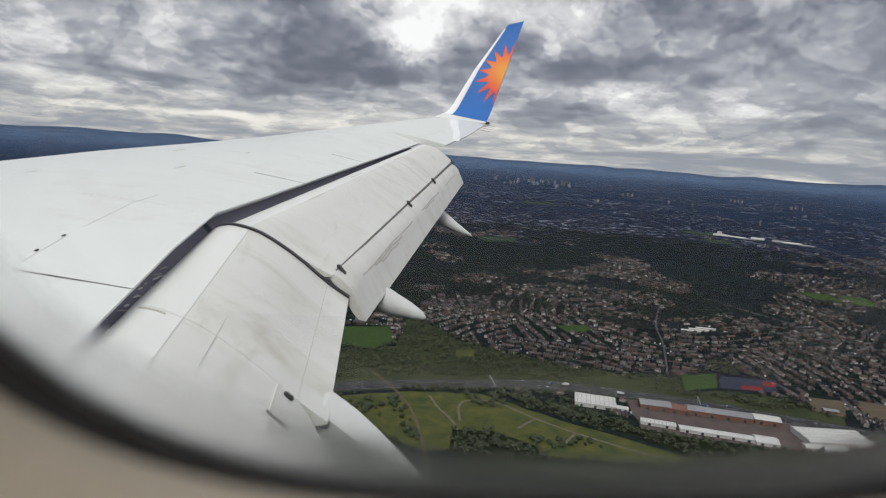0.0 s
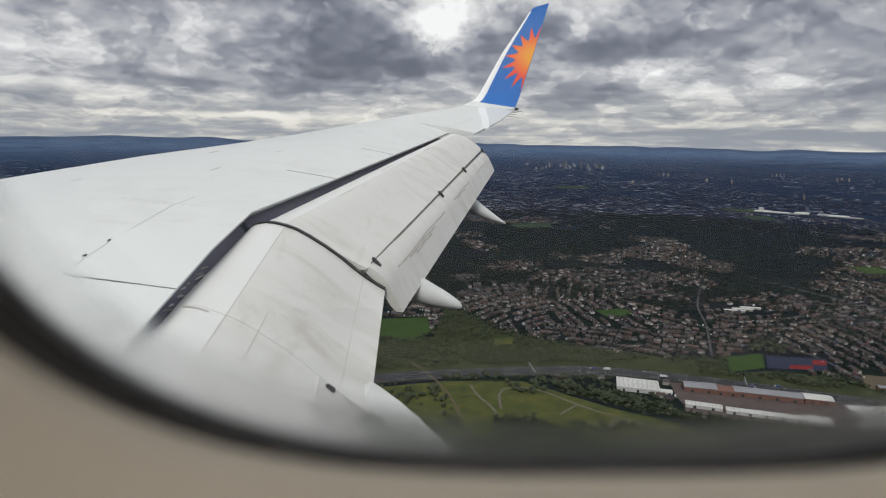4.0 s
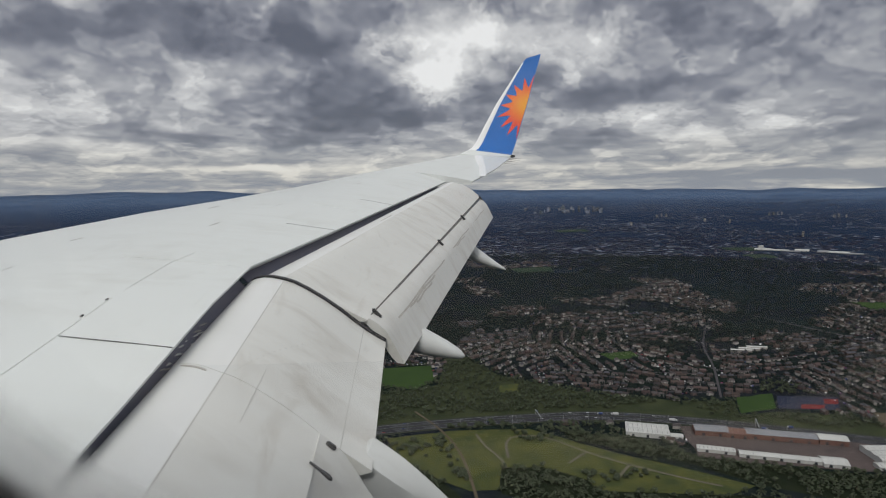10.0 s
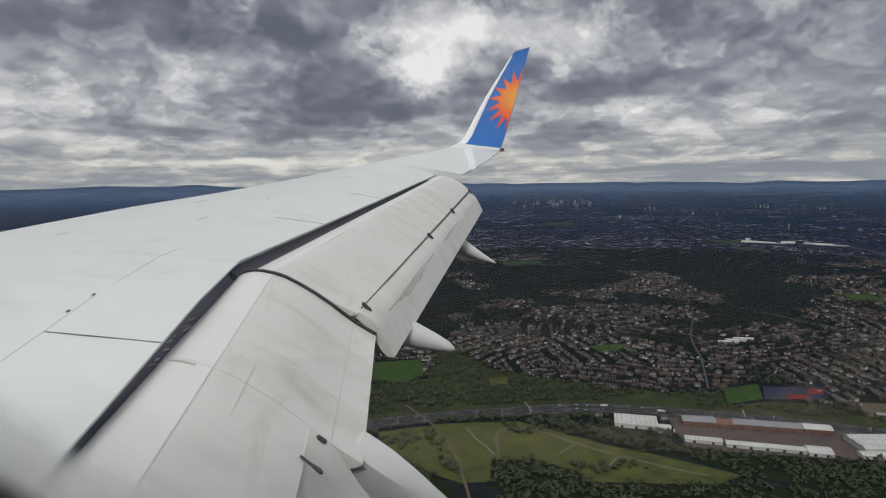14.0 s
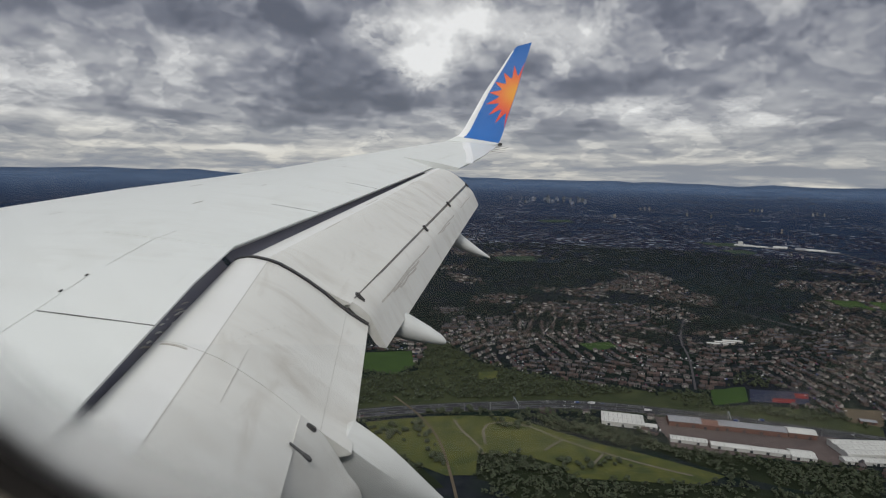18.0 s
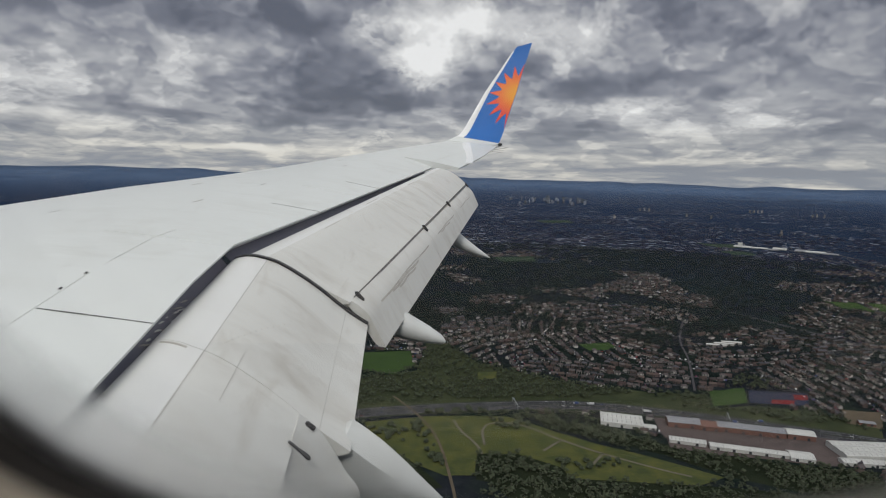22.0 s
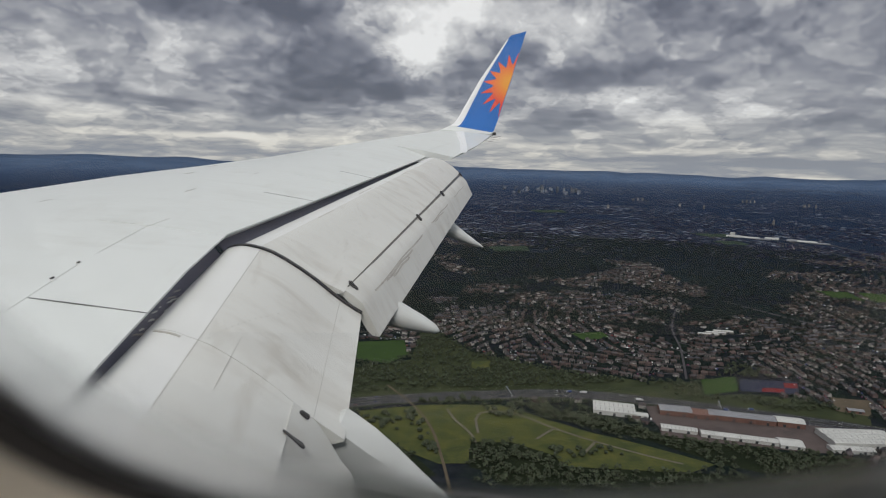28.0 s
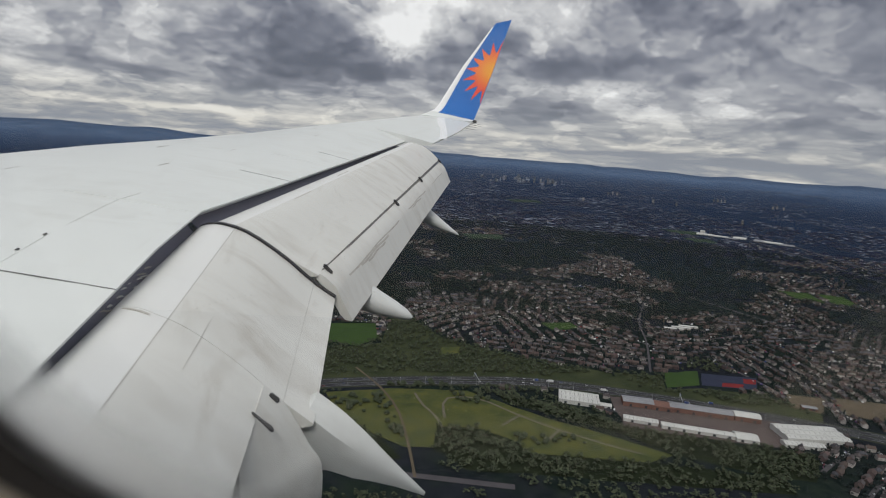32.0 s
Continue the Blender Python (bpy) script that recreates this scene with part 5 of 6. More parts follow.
def batch(name, template, mats, x, y, z, turn, scale, label, category, pick=None, flat=False):
    """Many copies of small templates (verts, faces, material per face) as one mesh."""
    verts, faces, index, base = [], [], [], 0
    pick = np.zeros(len(x), int) if pick is None else pick
    for k, (tv, tf, tm) in enumerate(template):
        sel = np.nonzero(pick == k)[0]
        if not len(sel):
            continue
        tv = np.array(tv, float)
        c, s = np.cos(turn[sel]), np.sin(turn[sel])
        sc = scale[sel]
        px = (tv[None, :, 0] * c[:, None] - tv[None, :, 1] * s[:, None]) * sc[:, None, 0] + x[sel][:, None]
        py = (tv[None, :, 0] * s[:, None] + tv[None, :, 1] * c[:, None]) * sc[:, None, 0] + y[sel][:, None]
        pz = tv[None, :, 2] * sc[:, None, 1] + z[sel][:, None]
        verts.append(np.stack([px, py, pz], -1).reshape(-1, 3))
        for n in range(len(sel)):
            o = base + n * len(tv)
            faces.extend(tuple(o + i for i in f) for f in tf)
        index.extend(tm * len(sel))
        base += len(sel) * len(tv)
    return tagged(mesh_object(name, np.concatenate(verts).tolist(), faces, mats, indices=index), label, category, kind="stuff")


def house_shape(w, d, h, rise, hip=0.0, chimney=True, mats=(0, 1)):
    """A house: walls, gabled or hipped roof with eaves, chimney; materials by index."""
    a, b = w / 2, d / 2
    e = 0.35
    v = [(-a, -b, -1), (a, -b, -1), (a, b, -1), (-a, b, -1), (-a, -b, h), (a, -b, h), (a, b, h), (-a, b, h), (-a + hip, 0, h + rise), (a - hip, 0, h + rise)]
    f = [(0, 1, 5, 4), (1, 2, 6, 5), (2, 3, 7, 6), (3, 0, 4, 7)]
    m = [mats[0]] * 4
    v += [(-a - e, -b - e, h - 0.15), (a + e, -b - e, h - 0.15), (a + e, b + e, h - 0.15), (-a - e, b + e, h - 0.15), (-a - e + hip, 0, h + rise), (a + e - hip, 0, h + rise)]
    f += [(10, 11, 15, 14), (12, 13, 14, 15)]
    m += [mats[1]] * 2
    if hip:
        f += [(11, 12, 15), (13, 10, 14)]
        m += [mats[1]] * 2
    else:
        f += [(5, 6, 9), (7, 4, 8)]
        m += [mats[0]] * 2
    if chimney:
        o, t = len(v), h + rise + 1.1
        cx = a * 0.55
        for z in (h + rise * 0.4, t):
            v += [(cx - 0.5, -0.35, z), (cx + 0.5, -0.35, z), (cx + 0.5, 0.35, z), (cx - 0.5, 0.35, z)]
        f += [(o, o + 1, o + 5, o + 4), (o + 1, o + 2, o + 6, o + 5), (o + 2, o + 3, o + 7, o + 6), (o + 3, o, o + 4, o + 7), (o + 4, o + 5, o + 6, o + 7)]
        m += [0] * 5
    return v, f, m


HOUSE_MATS = [BRICK, ROOF, RENDER, SLATE, RED_ROOF]
HOUSES = [house_shape(11.5, 8, 5.2, 2.9, 0, True, (0, 1)), house_shape(11.5, 8, 5.2, 2.7, 2.6, True, (2, 1)), house_shape(11.5, 8, 5.2, 2.7, 2.6, True, (0, 3)), house_shape(21, 8, 5.4, 2.8, 0, True, (0, 3)), house_shape(12, 7.5, 5.0, 3.0, 0, True, (2, 4)), house_shape(13, 8, 5.2, 2.8, 0, True, (0, 4)), house_shape(9, 8, 5.0, 2.8, 0, True, (2, 3))]


def crown_shape(seed, clumps, size):
    """A tree crown of uneven leaf clumps round an open middle, with a short trunk."""
    gen = random.Random(seed)
    v, f, m = [], [], []
    for c in range(clumps):
        a, r = gen.uniform(0, 6.283), size * gen.uniform(0.05, 0.62) ** 0.8
        z = size * gen.uniform(0.45, 1.35)
        r *= 1.45 - abs(z / size - 0.8) * 0.9
        s = size * gen.uniform(0.24, 0.46)
        o = len(v)
        cx, cy = r * math.cos(a), r * math.sin(a)
        for dx, dy, dz in ((1, 0, 0), (0, 1, 0), (-1, 0, 0), (0, -1, 0), (0.1, 0.1, 0.85), (0, 0, -0.7)):
            v.append((cx + s * dx * gen.uniform(0.65, 1.25) + s * gen.uniform(-0.2, 0.2), cy + s * dy * gen.uniform(0.65, 1.25) + s * gen.uniform(-0.2, 0.2), z + s * dz * gen.uniform(0.6, 1.2) + s * gen.uniform(-0.2, 0.2)))
        for k in range(4):
            f += [(o + k, o + (k + 1) % 4, o + 4), (o + (k + 1) % 4, o + k, o + 5)]
        m += [0] * 8
    o, w = len(v), size * 0.05
    v += [(-w, -w, -1), (w, -w, -1), (0, w, -1), (0, 0, size)]
    f += [(o, o + 1, o + 3), (o + 1, o + 2, o + 3), (o + 2, o, o + 3)]
    m += [1] * 3
    return v, f, m


CROWNS = [crown_shape(s, 10, 4.8) for s in range(5)]
GARDEN_CROWNS = [crown_shape(s + 20, 6, 5.0) for s in range(5)]
SPARSE_CROWNS = [crown_shape(s + 40, 3, 5.2) for s in range(4)]


# ---- suburbs: districts, each with its own lie of streets ----
def build_suburbs():
    gen = np.random.default_rng(5)
    step = 230.0
    cx, cy = np.meshgrid(np.arange(-2600, 4400, step), np.arange(450, 4200, step))
    cx = (cx + gen.uniform(-80, 80, cx.shape)).ravel()
    cy = (cy + gen.uniform(-80, 80, cy.shape)).ravel()
    lie = gen.uniform(-0.5, 0.9, cx.shape) + np.where(gen.random(cx.shape) < 0.35, 1.57, 0)
    kind = gen.integers(0, 4, cx.shape)
    keep = sector(cx, cy, 350, 3700)
    cx, cy, lie, kind = cx[keep], cy[keep], lie[keep], kind[keep]
    hx, hy, ht, hp, sx, sy, st = [], [], [], [], [], [], []
    for k in range(len(cx)):
        spacing, period = (15.0, 60) if kind[k] else (24.0, 52)
        u, v = np.meshgrid(np.arange(-190, 191, spacing), np.arange(-4, 5) * period)
        u, v = u.ravel(), v.ravel()
        bend = 14 * np.sin(u / 75.0 + k)
        c, s = math.cos(lie[k]), math.sin(lie[k])
        for off, turned in ((-14, 0), (14, math.pi)):
            w = v + bend + off
            x, y = cx[k] + u * c - w * s, cy[k] + u * s + w * c
            own = np.hypot(x[:, None] - cx[None], y[:, None] - cy[None]).argmin(1) == k
            own &= gen.random(len(x)) < 0.88
            hx.append(x[own] + gen.normal(0, 1.8, own.sum()))
            hy.append(y[own] + gen.normal(0, 1.8, own.sum()))
            ht.append(np.full(own.sum(), lie[k] + turned) + gen.normal(0, 0.09, own.sum()) + 14 / 75 * np.cos(u[own] / 75 + k))
            common = {0: (3, 3, 2, 6), 1: (0, 2, 1, 5), 2: (1, 2, 4, 0), 3: (5, 0, 6, 6)}[int(kind[k])]
            hp.append(np.array(common)[gen.integers(0, 4, own.sum())])
        x, y = cx[k] + u * c - (v + bend) * s, cy[k] + u * s + (v + bend) * c
        own = np.hypot(x[:, None] - cx[None], y[:, None] - cy[None]).argmin(1) == k
        sx.append(x[own]), sy.append(y[own]), st.append(np.full(own.sum(), lie[k]) + 14 / 75 * np.cos(u[own] / 75 + k))
    hx, hy, ht, hp = map(np.concatenate, (hx, hy, ht, hp))
    sx, sy, st = map(np.concatenate, (sx, sy, st))
    ok = (gen.random(len(hx)) < np.clip((3900 - np.hypot(hx, hy)) / 1300, 0, 1)) & ~open_land(hx, hy) & ~wooded(hx, hy) & ((patchy(hx, hy, 330, 3) < np.where(hx > 700, 0.43, 0.475)) | inside(hx, hy, HOMES))
    ok &= (np.hypot(hx, hy) < 1500) | (gen.random(len(hx)) < 0.78) | inside(hx, hy, HOMES)
    ok &= ~((hx > -120) & (hx < 640) & (hy < 840))
    hx, hy, ht, hp = hx[ok], hy[ok], ht[ok], hp[ok]
    ok = ~open_land(sx, sy) & ~wooded(sx, sy) & ((patchy(sx, sy, 330, 3) < np.where(sx > 700, 0.43, 0.475)) | inside(sx, sy, HOMES))
    ok &= ~((sx > -120) & (sx < 640) & (sy < 840))
    sx, sy, st = sx[ok], sy[ok], st[ok]
    return hx, hy, ht, hp, sx, sy, st


HX, HY, HT, HP, SX, SY, ST = build_suburbs()
NEAR_HOUSE = (HX > 120) & (HX < 760) & (HY > 1040) & (HY < 1260)
NEAR_HOUSE &= np.cumsum(NEAR_HOUSE) <= 290


def place_scale(x, y, gen, low=0.9, high=1.1):
    gx, gy, gz, k = lay(x, y)
    g = gen.uniform(low, high, len(x)) * k
    return gx, gy, gz, np.stack([g, g * gen.uniform(0.92, 1.12, len(x))], 1)


def fill_suburbs():
    gen = np.random.default_rng(8)
    gx, gy, gz, sc = place_scale(HX[~NEAR_HOUSE], HY[~NEAR_HOUSE], gen)
    batch("far_houses", HOUSES, HOUSE_MATS, gx, gy, gz, HT[~NEAR_HOUSE], sc, "brick and rendered suburban houses in rows", "houses", HP[~NEAR_HOUSE])
    gx, gy, gz, sc = place_scale(SX, SY, gen, 1.0, 1.0)
    slab = [([(-13.5, -3.2, 0.25), (13.5, -3.2, 0.25), (13.5, 3.2, 0.25), (-13.5, 3.2, 0.25)], [(0, 1, 2, 3)], [0])]
    batch("streets", slab, [STREET], gx, gy, gz + 0.1, ST, sc, "narrow grey residential streets", "streets")
    # parked cars and pale sheds as small bright things among the houses
    n = 11000
    i = gen.integers(0, len(SX), n)
    x, y = SX[i] + gen.uniform(-13, 13, n), SY[i] + gen.uniform(-13, 13, n)
    gx, gy, gz, sc = place_scale(x, y, gen, 0.7, 1.25)
    hut = [([(-2.2, -1, -0.5), (2.2, -1, -0.5), (2.2, 1, -0.5), (-2.2, 1, -0.5), (-2, -0.9, 1.0), (1.6, -0.9, 1.0), (1.6, 0.9, 1.0), (-2, 0.9, 1.0), (-1.3, -0.7, 1.6), (0.8, -0.7, 1.6), (0.8, 0.7, 1.6), (-1.3, 0.7, 1.6)], [(0, 1, 5, 4), (1, 2, 6, 5), (2, 3, 7, 6), (3, 0, 4, 7), (4, 5, 9, 8), (5, 6, 10, 9), (6, 7, 11, 10), (7, 4, 8, 11), (8, 9, 10, 11)], [0] * 9)]
    batch("parked_cars", hut, [CAR_PAINT], gx, gy, gz + 0.4, gen.choice([0.3, 1.2, 1.8, -0.4], n), sc, "parked cars of many colours in streets", "cars")
    # garden and street trees
    n = 38000
    i = gen.integers(0, len(HX), n)
    x, y = HX[i] + gen.normal(0, 16, n), HY[i] + gen.normal(0, 16, n)
    ok = ~open_land(x, y)
    x, y = x[ok], y[ok]
    gx, gy, gz, sc = place_scale(x, y, gen, 0.45, 0.95)
    close = np.hypot(x, y) < 1500
    batch("garden_trees", GARDEN_CROWNS, [LEAF, BARK], gx[close], gy[close], gz[close], gen.uniform(0, 6, close.sum()), sc[close], "dark green garden trees between houses", "trees", gen.integers(0, 5, close.sum()))
    rest = ~close & ((np.hypot(x, y) < 2300) | (gen.random(len(x)) < 0.60))
    batch("suburb_trees", SPARSE_CROWNS, [LEAF, BARK], gx[rest], gy[rest], gz[rest], gen.uniform(0, 6, rest.sum()), sc[rest] * 1.45, "dark green trees between distant houses", "trees", gen.integers(0, 4, rest.sum()))


def island_paint():
    m = bpy.data.materials.new("car_paint")
    m.use_nodes = True
    n = Nodes(m.node_tree)
    geo = n.add("ShaderNodeNewGeometry")
    colour = n.ramp(geo.outputs["Random Per Island"], [(0.0, (0.80, 0.80, 0.80)), (0.4, (0.30, 0.31, 0.33)), (0.6, (0.03, 0.03, 0.035)), (0.8, (0.25, 0.03, 0.03)), (0.95, (0.03, 0.06, 0.2))])
    b = n.tree.nodes.new("ShaderNodeBsdfPrincipled")
    n.link(colour, b.inputs["Base Color"])
    b.inputs["Roughness"].default_value = 0.35
    out = n.tree.nodes.new("ShaderNodeOutputMaterial")
    n.link(b.outputs[0], out.inputs[0])
    return m


CAR_PAINT = island_paint()
fill_suburbs()


# ---- woods ----
def fill_woods():
    gen = np.random.default_rng(21)
    xs, ys = [], []
    x, y = np.meshgrid(np.arange(-1300, 2600, 9.5), np.arange(560, 3600, 9.5))
    x, y = (x + gen.uniform(-5, 5, x.shape)).ravel(), (y + gen.uniform(-5, 5, y.shape)).ravel()
    ok = sector(x, y, 500, 3500)
    x, y = x[ok], y[ok]
    wood = wooded(x, y) & (patchy(x, y, 70, 9) > np.where(inside(x, y, WOODS[0]), 0.50, 0.40))
    loose = (patchy(x, y, 330, 3) > np.where(x > 700, 0.41, 0.455)) & (gen.random(len(x)) < 0.6) & ~inside(x, y, HOMES)
    free = ~open_land(x, y)
    ok = (wood | loose) & free
    x, y = x[ok], y[ok]
    gx, gy, gz, sc = place_scale(x, y, gen, 0.7, 1.35)
    far = np.hypot(x, y)
    close = far < 1350
    batch("woodland", CROWNS, [WOOD_LEAF, BARK], gx[close], gy[close], gz[close], gen.uniform(0, 6, close.sum()), sc[close], "dense dark green broadleaf woodland", "woodland", gen.integers(0, 5, close.sum()))
    rest = ~close & ((far < 1800) | (gen.random(len(far)) < 0.42))
    batch("far_woodland", SPARSE_CROWNS, [LEAF, BARK], gx[rest], gy[rest], gz[rest], gen.uniform(0, 6, rest.sum()), sc[rest] * 1.4, "dark distant woodland among suburbs", "woodland", gen.integers(0, 4, rest.sum()))


fill_woods()


# ---- the far plain: towns, woods and pale roofs out to the moors ----
def fill_plain():
    gen = np.random.default_rng(33)
    n = 90000
    far = 2700 * (17000 / 2700) ** gen.random(n)
    a = np.radians(gen.uniform(-48, 58, n))
    x, y = far * np.sin(a), far * np.cos(a)
    town = patchy(x, y, 900, 41)
    strip_of = patchy(x, y, 420, 44)
    block = [house_shape(34, 11, 6, 3.5, 0, False, (0, 1)), house_shape(44, 12, 6, 3.0, 0, False, (0, 3)), house_shape(30, 14, 6, 3.5, 4.0, False, (2, 1))]
    ok = (town > 0.42) & (gen.random(n) < 0.4)
    ok &= ~open_land(x, y) & (far > 3000)
    gx, gy, gz, sc = place_scale(x[ok], y[ok], gen, 0.45, 0.95)
    sc[:, 1] *= 0.7
    turn, which, deep = gen.uniform(0, 3.1, ok.sum()), gen.integers(0, 3, ok.sum()), far[ok] > 6000
    for name, s, mats in (("far_terraces", ~deep, [FAR_WALL, FAR_ROOF, FAR_PALE, FAR_ROOF]), ("horizon_terraces", deep, [HAZY_WALL, HAZY_ROOF, FAR_PALE, HAZY_ROOF])):
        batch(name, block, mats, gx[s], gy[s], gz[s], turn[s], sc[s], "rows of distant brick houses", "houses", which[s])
    ok = (town < 0.60) & (gen.random(n) < 0.18)
    ok &= ~open_land(x, y)
    gx, gy, gz, sc = place_scale(x[ok], y[ok], gen, 1.0, 2.4)
    sc[:, 1] *= 0.4
    turn, which, deep = gen.uniform(0, 6, ok.sum()), gen.integers(0, 4, ok.sum()), far[ok] > 6000
    for name, s, mat in (("far_trees", ~deep, FAR_LEAF), ("horizon_trees", deep, HAZY_LEAF)):
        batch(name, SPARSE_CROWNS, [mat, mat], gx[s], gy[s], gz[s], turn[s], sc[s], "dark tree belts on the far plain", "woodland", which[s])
    pale = [house_shape(90, 40, 9, 2.5, 0, False, (0, 0)), house_shape(60, 30, 12, 2.0, 0, False, (1, 1))]
    ok = (strip_of > 0.53) & (gen.random(n) < 0.20) & (far > 3400)
    ok &= ~open_land(x, y)
    gx, gy, gz, sc = place_scale(x[ok], y[ok], gen, 0.12, 0.55)
    sc[:, 1] *= 0.6
    batch("far_warehouses", pale, [FAR_PALE, HAZY_WALL], gx, gy, gz, gen.uniform(-0.4, 0.9, ok.sum()), sc, "pale warehouse roofs on the far plain", "warehouses", gen.integers(0, 2, ok.sum()))


fill_plain()


# ---- the city skyline and lone tower blocks ----
def tower(x, y, width, depth, height, turn, mat, label):
    top = tagged(new("tower_block"), label, "tower block", group="city towers")
    gx, gy, gz, k = lay(x, y)
    top.matrix_world = pose(float(gx), float(gy), float(gz), 0, 0, turn) @ Matrix.Scale(float(k), 4)
    part("wall", box_bm((width, depth, height), (0, 0, height / 2 - 2)), mat, top)
    part("roof", box_bm((width * 0.6, depth * 0.6, 5), (0, 0, height)), SHED_GREY, top)
    levels = max(3, int(height / 12))
    for i in range(levels):
        part("window_band", box_bm((width + 0.8, depth + 0.8, 4.5), (0, 0, (i + 0.5) * height / levels)), GLASS, top)
    return top


def build_city():
    gen = random.Random(17)
    for i in range(34):
        a = radians(gen.gauss(14.2, 2.3))
        far = gen.uniform(8600, 10200)
        h = gen.choice((26, 32, 38, 45, 52, 64))
        tower(far * math.sin(a), far * math.cos(a), gen.uniform(18, 42), gen.uniform(15, 30), h, gen.uniform(0, 90), TOWER, "pale city office tower in a distant centre")
    for h, deg in ((110, 13.6), (86, 16.4), (80, 12.2), (92, 15.1)):
        a = radians(deg)
        tower(9300 * math.sin(a), 9300 * math.cos(a), 28, 22, h, 20, TOWER, "tall grey city tower above the centre")
    for deg, far in ((22.0, 7800), (22.4, 7900), (22.8, 7850), (26.0, 7000), (31.0, 8600), (31.3, 8650), (31.6, 8700), (31.9, 8650), (35.6, 8200), (35.9, 8300), (36.4, 8200), (19.8, 6100), (33.5, 5200), (28.0, 6800)):
        a = radians(deg)
        tower(far * math.sin(a), far * math.cos(a), 20, 15, gen.uniform(30, 42), gen.uniform(0, 60), RENDER, "white residential tower block on the plain")


build_city()

# ---- single houses nearest the motorway ----
def used(v, faces):
    """Only the points that the faces use."""
    keep = sorted({i for f in faces for i in f})
    where = {k: n for n, k in enumerate(keep)}
    return [v[k] for k in keep], [tuple(where[i] for i in f) for f in faces]


def house_thing(shape, mats, label):
    v, f, m = shape
    top = tagged(new("house"), label, "house", group="houses behind the motorway")
    for nm, want in (("wall", 0), ("roof", 1)):
        faces = [q for q, k in zip(f, m) if (k in (0, 2)) == (want == 0)]
        if nm == "wall":
            faces = [q for q in faces if max(q) < 16]
        mesh_object(nm, *used(v, faces), mats[want], top)
    chim = [q for q in f if min(q) >= 16]
    mesh_object("chimney", *used(v, chim), BRICK, top)
    w = max(p[0] for p in v[:4])
    for side in (-1, 1):
        for fx in (-0.6, 0.6):
            part("window", box_bm((1.8, 0.12, 1.3), (fx * w, side * 4.03, 3.9)), GLASS, top)
            part("window", box_bm((2.2, 0.12, 1.5), (fx * w, side * 4.03, 1.4)), GLASS, top)
    return top


def place_houses():
    gen = random.Random(3)
    kinds = [(HOUSES[0], (BRICK, ROOF), "brick semi-detached house with brown tiled roof"), (HOUSES[1], (RENDER, ROOF), "rendered semi-detached house with brown hipped roof"), (HOUSES[2], (BRICK, SLATE), "brick semi-detached house with grey hipped roof"), (HOUSES[3], (BRICK, SLATE), "brick terrace with grey slate roof"), (HOUSES[4], (RENDER, RED_ROOF), "pale rendered house with red roof"), (HOUSES[5], (BRICK, RED_ROOF), "red brick house with red roof"), (HOUSES[6], (RENDER, SLATE), "small pale house with grey roof")]
    made = {}
    for x, y, t, k in zip(HX[NEAR_HOUSE], HY[NEAR_HOUSE], HT[NEAR_HOUSE], HP[NEAR_HOUSE]):
        m = pose(float(x), float(y), 0, 0, 0, math.degrees(float(t)))
        if int(k) not in made:
            made[int(k)] = house_thing(*kinds[int(k)])
            made[int(k)].matrix_basis = m
        else:
            copy_thing(made[int(k)], m)


place_houses()


# ---- single trees in the meadow and along its hedges ----
def tree_thing(seed, size):
    top = tagged(new("tree"), "dark green broadleaf tree in rough grass", "tree", group="meadow trees")
    gen = random.Random(seed)
    bm = bmesh.new()
    bmesh.ops.create_cone(bm, segments=8, radius1=size * 0.07, radius2=size * 0.03, depth=size * 1.2, cap_ends=True, matrix=Matrix.Translation((0, 0, size * 0.55)))
    for i in range(4):
        bmesh.ops.create_cone(bm, segments=5, radius1=size * 0.03, radius2=size * 0.01, depth=size * 0.7, matrix=Matrix.Translation((0, 0, size * 0.9)) @ Matrix.Rotation(i * 1.6, 4, "Z") @ Matrix.Rotation(0.7, 4, "X") @ Matrix.Translation((0, 0, size * 0.3)))
    part("trunk", bm, BARK, top)
    v, f, m = crown_shape(seed + 60, 60, size)
    mesh_object("crown", v[:-4], f[:-3], WOOD_LEAF, top)
    return top


def place_trees():
    gen = random.Random(13)
    models = [tree_thing(s, 4.4) for s in range(3)]
    spots = []
    for line, wide in (([(20, 930), (40, 850), (58, 770)], 6), ([(170, 760), (260, 770), (330, 760)], 14), ([(150, 900), (240, 930)], 10), ([(-40, 900), (0, 860)], 14), ([(40, 955), (160, 960), (300, 950)], 4), ([(235, 925), (290, 890), (340, 850)], 9)):
        for i in range(26):
            f = gen.random() * (len(line) - 1)
            k = int(f)
            spots.append((line[k][0] + (line[k + 1][0] - line[k][0]) * (f - k) + gen.gauss(0, wide), line[k][1] + (line[k + 1][1] - line[k][1]) * (f - k) + gen.gauss(0, wide)))
    for i, (x, y) in enumerate(spots):
        s = gen.uniform(0.6, 1.25)
        m = pose(x, y, 0, 0, 0, gen.uniform(0, 360))
        if i < 3:
            models[i].matrix_basis = m
        else:
            t = copy_thing(models[i % 3], m)
            t.scale = (s, s, s)


place_trees()


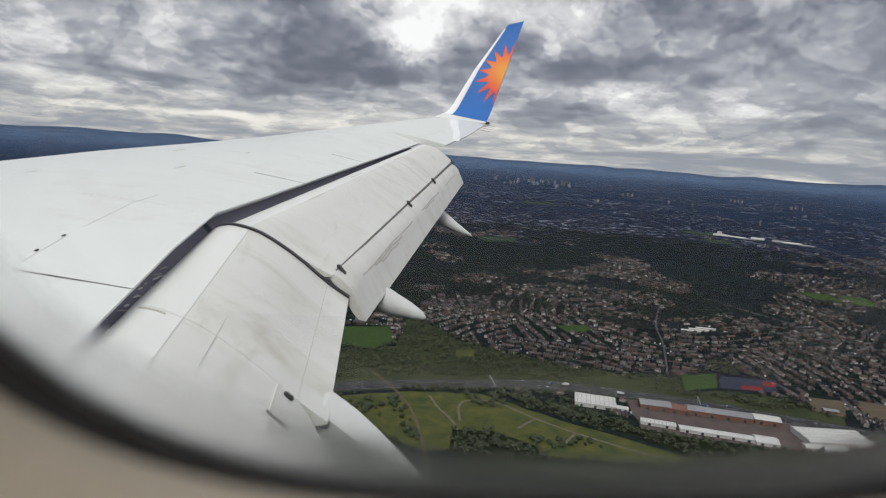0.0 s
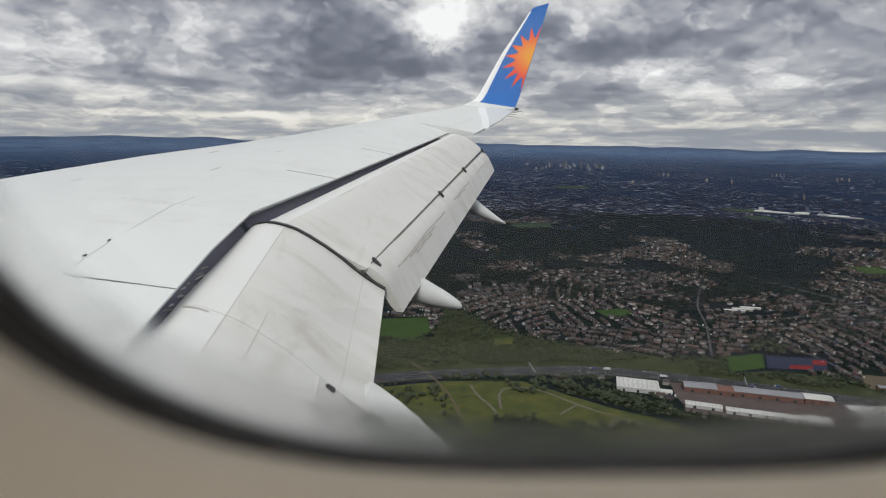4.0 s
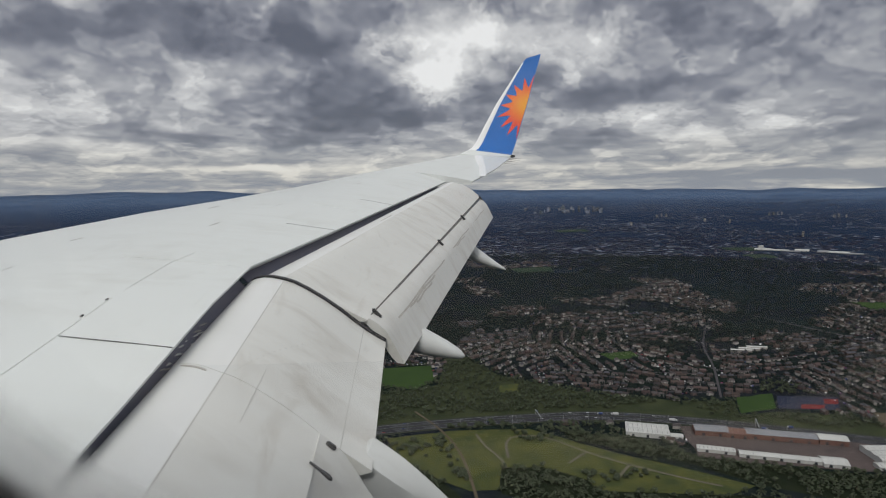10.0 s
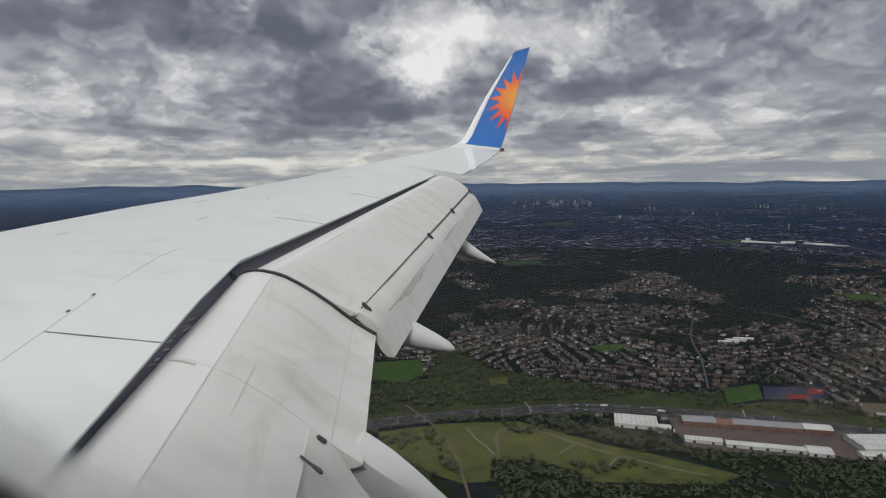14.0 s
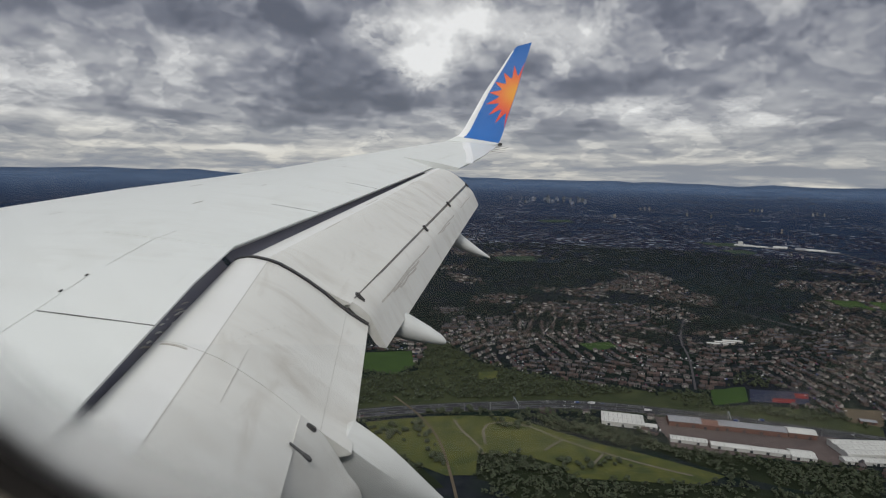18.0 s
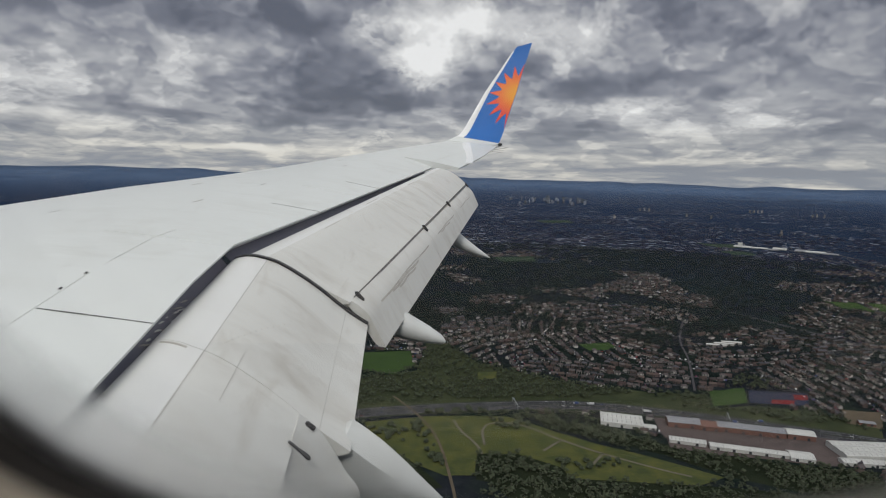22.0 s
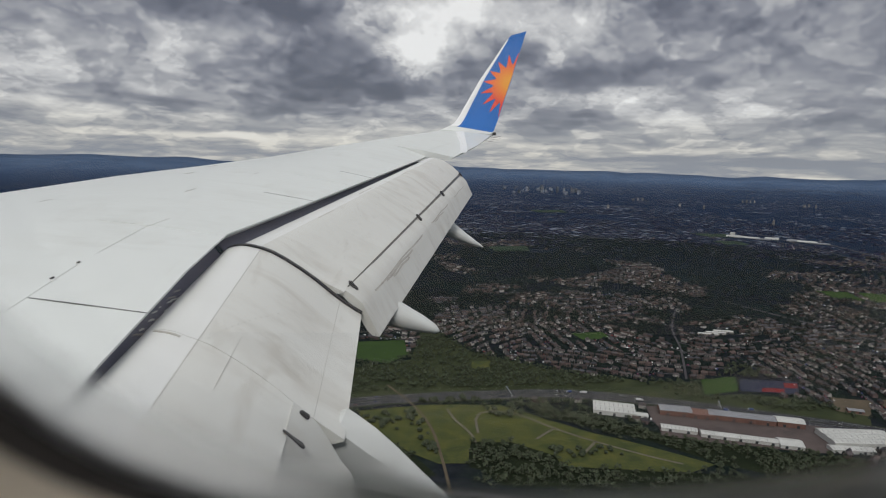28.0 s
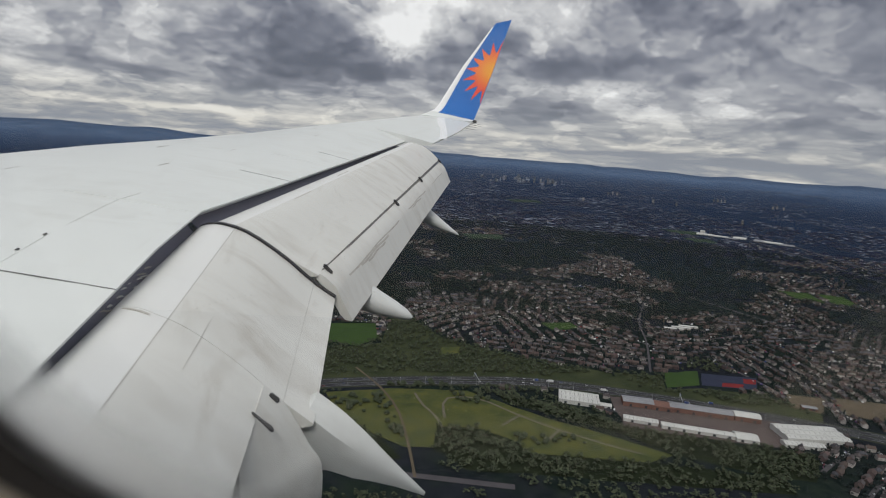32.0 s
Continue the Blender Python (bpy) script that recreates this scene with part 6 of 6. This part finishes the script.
# ---- vehicles, gantries and pylons on the motorway ----
def vehicle(length, width, height, paint, label, lorry=False):
    top = tagged(new("lorry" if lorry else "car"), label, "lorry" if lorry else "car", group="motorway traffic")
    if lorry:
        part("trailer", box_bm((length * 0.72, width, height), (-length * 0.13, 0, height / 2 + 0.9), 0.1), paint, top)
        part("cab", box_bm((length * 0.2, width, height * 0.8), (length * 0.38, 0, height * 0.4 + 0.7), 0.2), CAB, top)
    else:
        part("body", box_bm((length, width, height * 0.5), (0, 0, height * 0.45), 0.2), paint, top)
        part("cabin", box_bm((length * 0.52, width * 0.86, height * 0.42), (-length * 0.05, 0, height * 0.88), 0.18), GLASS, top)
    for sx in (-0.32, 0.32):
        for sy in (-1, 1):
            bm = bmesh.new()
            bmesh.ops.create_cone(bm, segments=12, radius1=0.36, radius2=0.36, depth=0.22, cap_ends=True, matrix=Matrix.Translation((sx * length, sy * width * 0.46, 0.36)) @ Matrix.Rotation(math.pi / 2, 4, "X"))
            part("wheel", bm, RUBBER, top)
    return top


CAB = material("cab_paint", (0.5, 0.5, 0.52), (0.42, 0.42, 0.44), 2.0, 0.4)
PAINTS = [material("vehicle_paint", c, tuple(v * 0.9 for v in c), 2.0, 0.35) for c in ((0.62, 0.62, 0.62), (0.06, 0.06, 0.07), (0.3, 0.04, 0.04), (0.05, 0.08, 0.22))]


def place_traffic():
    gen = random.Random(29)
    line = spline(MOTORWAY, 5.0)
    models = [vehicle(4.5, 1.8, 1.5, p, l) for p, l in zip(PAINTS, ("white car on the motorway", "black car on the motorway", "red car on the motorway", "blue car on the motorway"))] + [vehicle(13, 2.6, 3.2, PAINTS[0], "white articulated lorry on the motorway", True), vehicle(9, 2.5, 2.8, PAINTS[3], "blue box lorry on the motorway", True)]
    used = set()
    for i in range(46):
        k = gen.randrange(60, len(line) - 30)
        lane = gen.choice((-13, -9.6, -6, 6, 9.6, 13))
        if (k // 4, lane) in used and i >= 6:
            continue
        used.add((k // 4, lane))
        ahead = line[k + 1] - line[k]
        turn = math.atan2(ahead[1], ahead[0])
        x, y = line[k][0] + math.sin(turn) * lane, line[k][1] - math.cos(turn) * lane
        m = pose(float(x), float(y), 0.57, 0, 0, math.degrees(turn) + (180 if lane < 0 else 0))
        model = i if i < 6 else gen.choice((0, 0, 0, 1, 1, 2, 3, 4, 5))
        if i < 6:
            models[i].matrix_basis = m
        else:
            copy_thing(models[model], m)
    for k in (190, 262, 330):
        ahead = line[k + 1] - line[k]
        g = tagged(new("sign_gantry"), "grey steel sign gantry over the motorway", "gantry", group="motorway gantries")
        g.matrix_world = pose(float(line[k][0]), float(line[k][1]), 0.3, 0, 0, math.degrees(math.atan2(ahead[1], ahead[0])))
        for side in (-1, 1):
            part("post", box_bm((0.6, 0.6, 8), (0, side * 18, 4)), STEEL, g)
        part("beam", box_bm((0.8, 37, 1.0), (0, 0, 8)), STEEL, g)
        part("sign_board", box_bm((0.2, 7, 3), (0.6, 9, 8.4)), PAINTS[3], g)


place_traffic()


def place_poles():
    model = tagged(new("lamp_post"), "tall grey lighting column on the motorway verge", "lamp post", group="motorway lamp posts")
    bm = bmesh.new()
    bmesh.ops.create_cone(bm, segments=8, radius1=0.22, radius2=0.1, depth=14, cap_ends=True, matrix=Matrix.Translation((0, 0, 7)))
    part("post", bm, STEEL, model)
    part("lamp_head", box_bm((0.5, 2.4, 0.25), (0, 1.0, 14), 0.05), STEEL, model)
    line = spline(MOTORWAY, 45.0)
    first = True
    for k in range(4, len(line) - 3):
        ahead = line[k + 1] - line[k]
        turn = math.atan2(ahead[1], ahead[0])
        m = pose(float(line[k][0] + math.sin(turn) * 20), float(line[k][1] - math.cos(turn) * 20), 0.2, 0, 0, math.degrees(turn))
        if first:
            model.matrix_basis, first = m, False
        else:
            copy_thing(model, m)


place_poles()
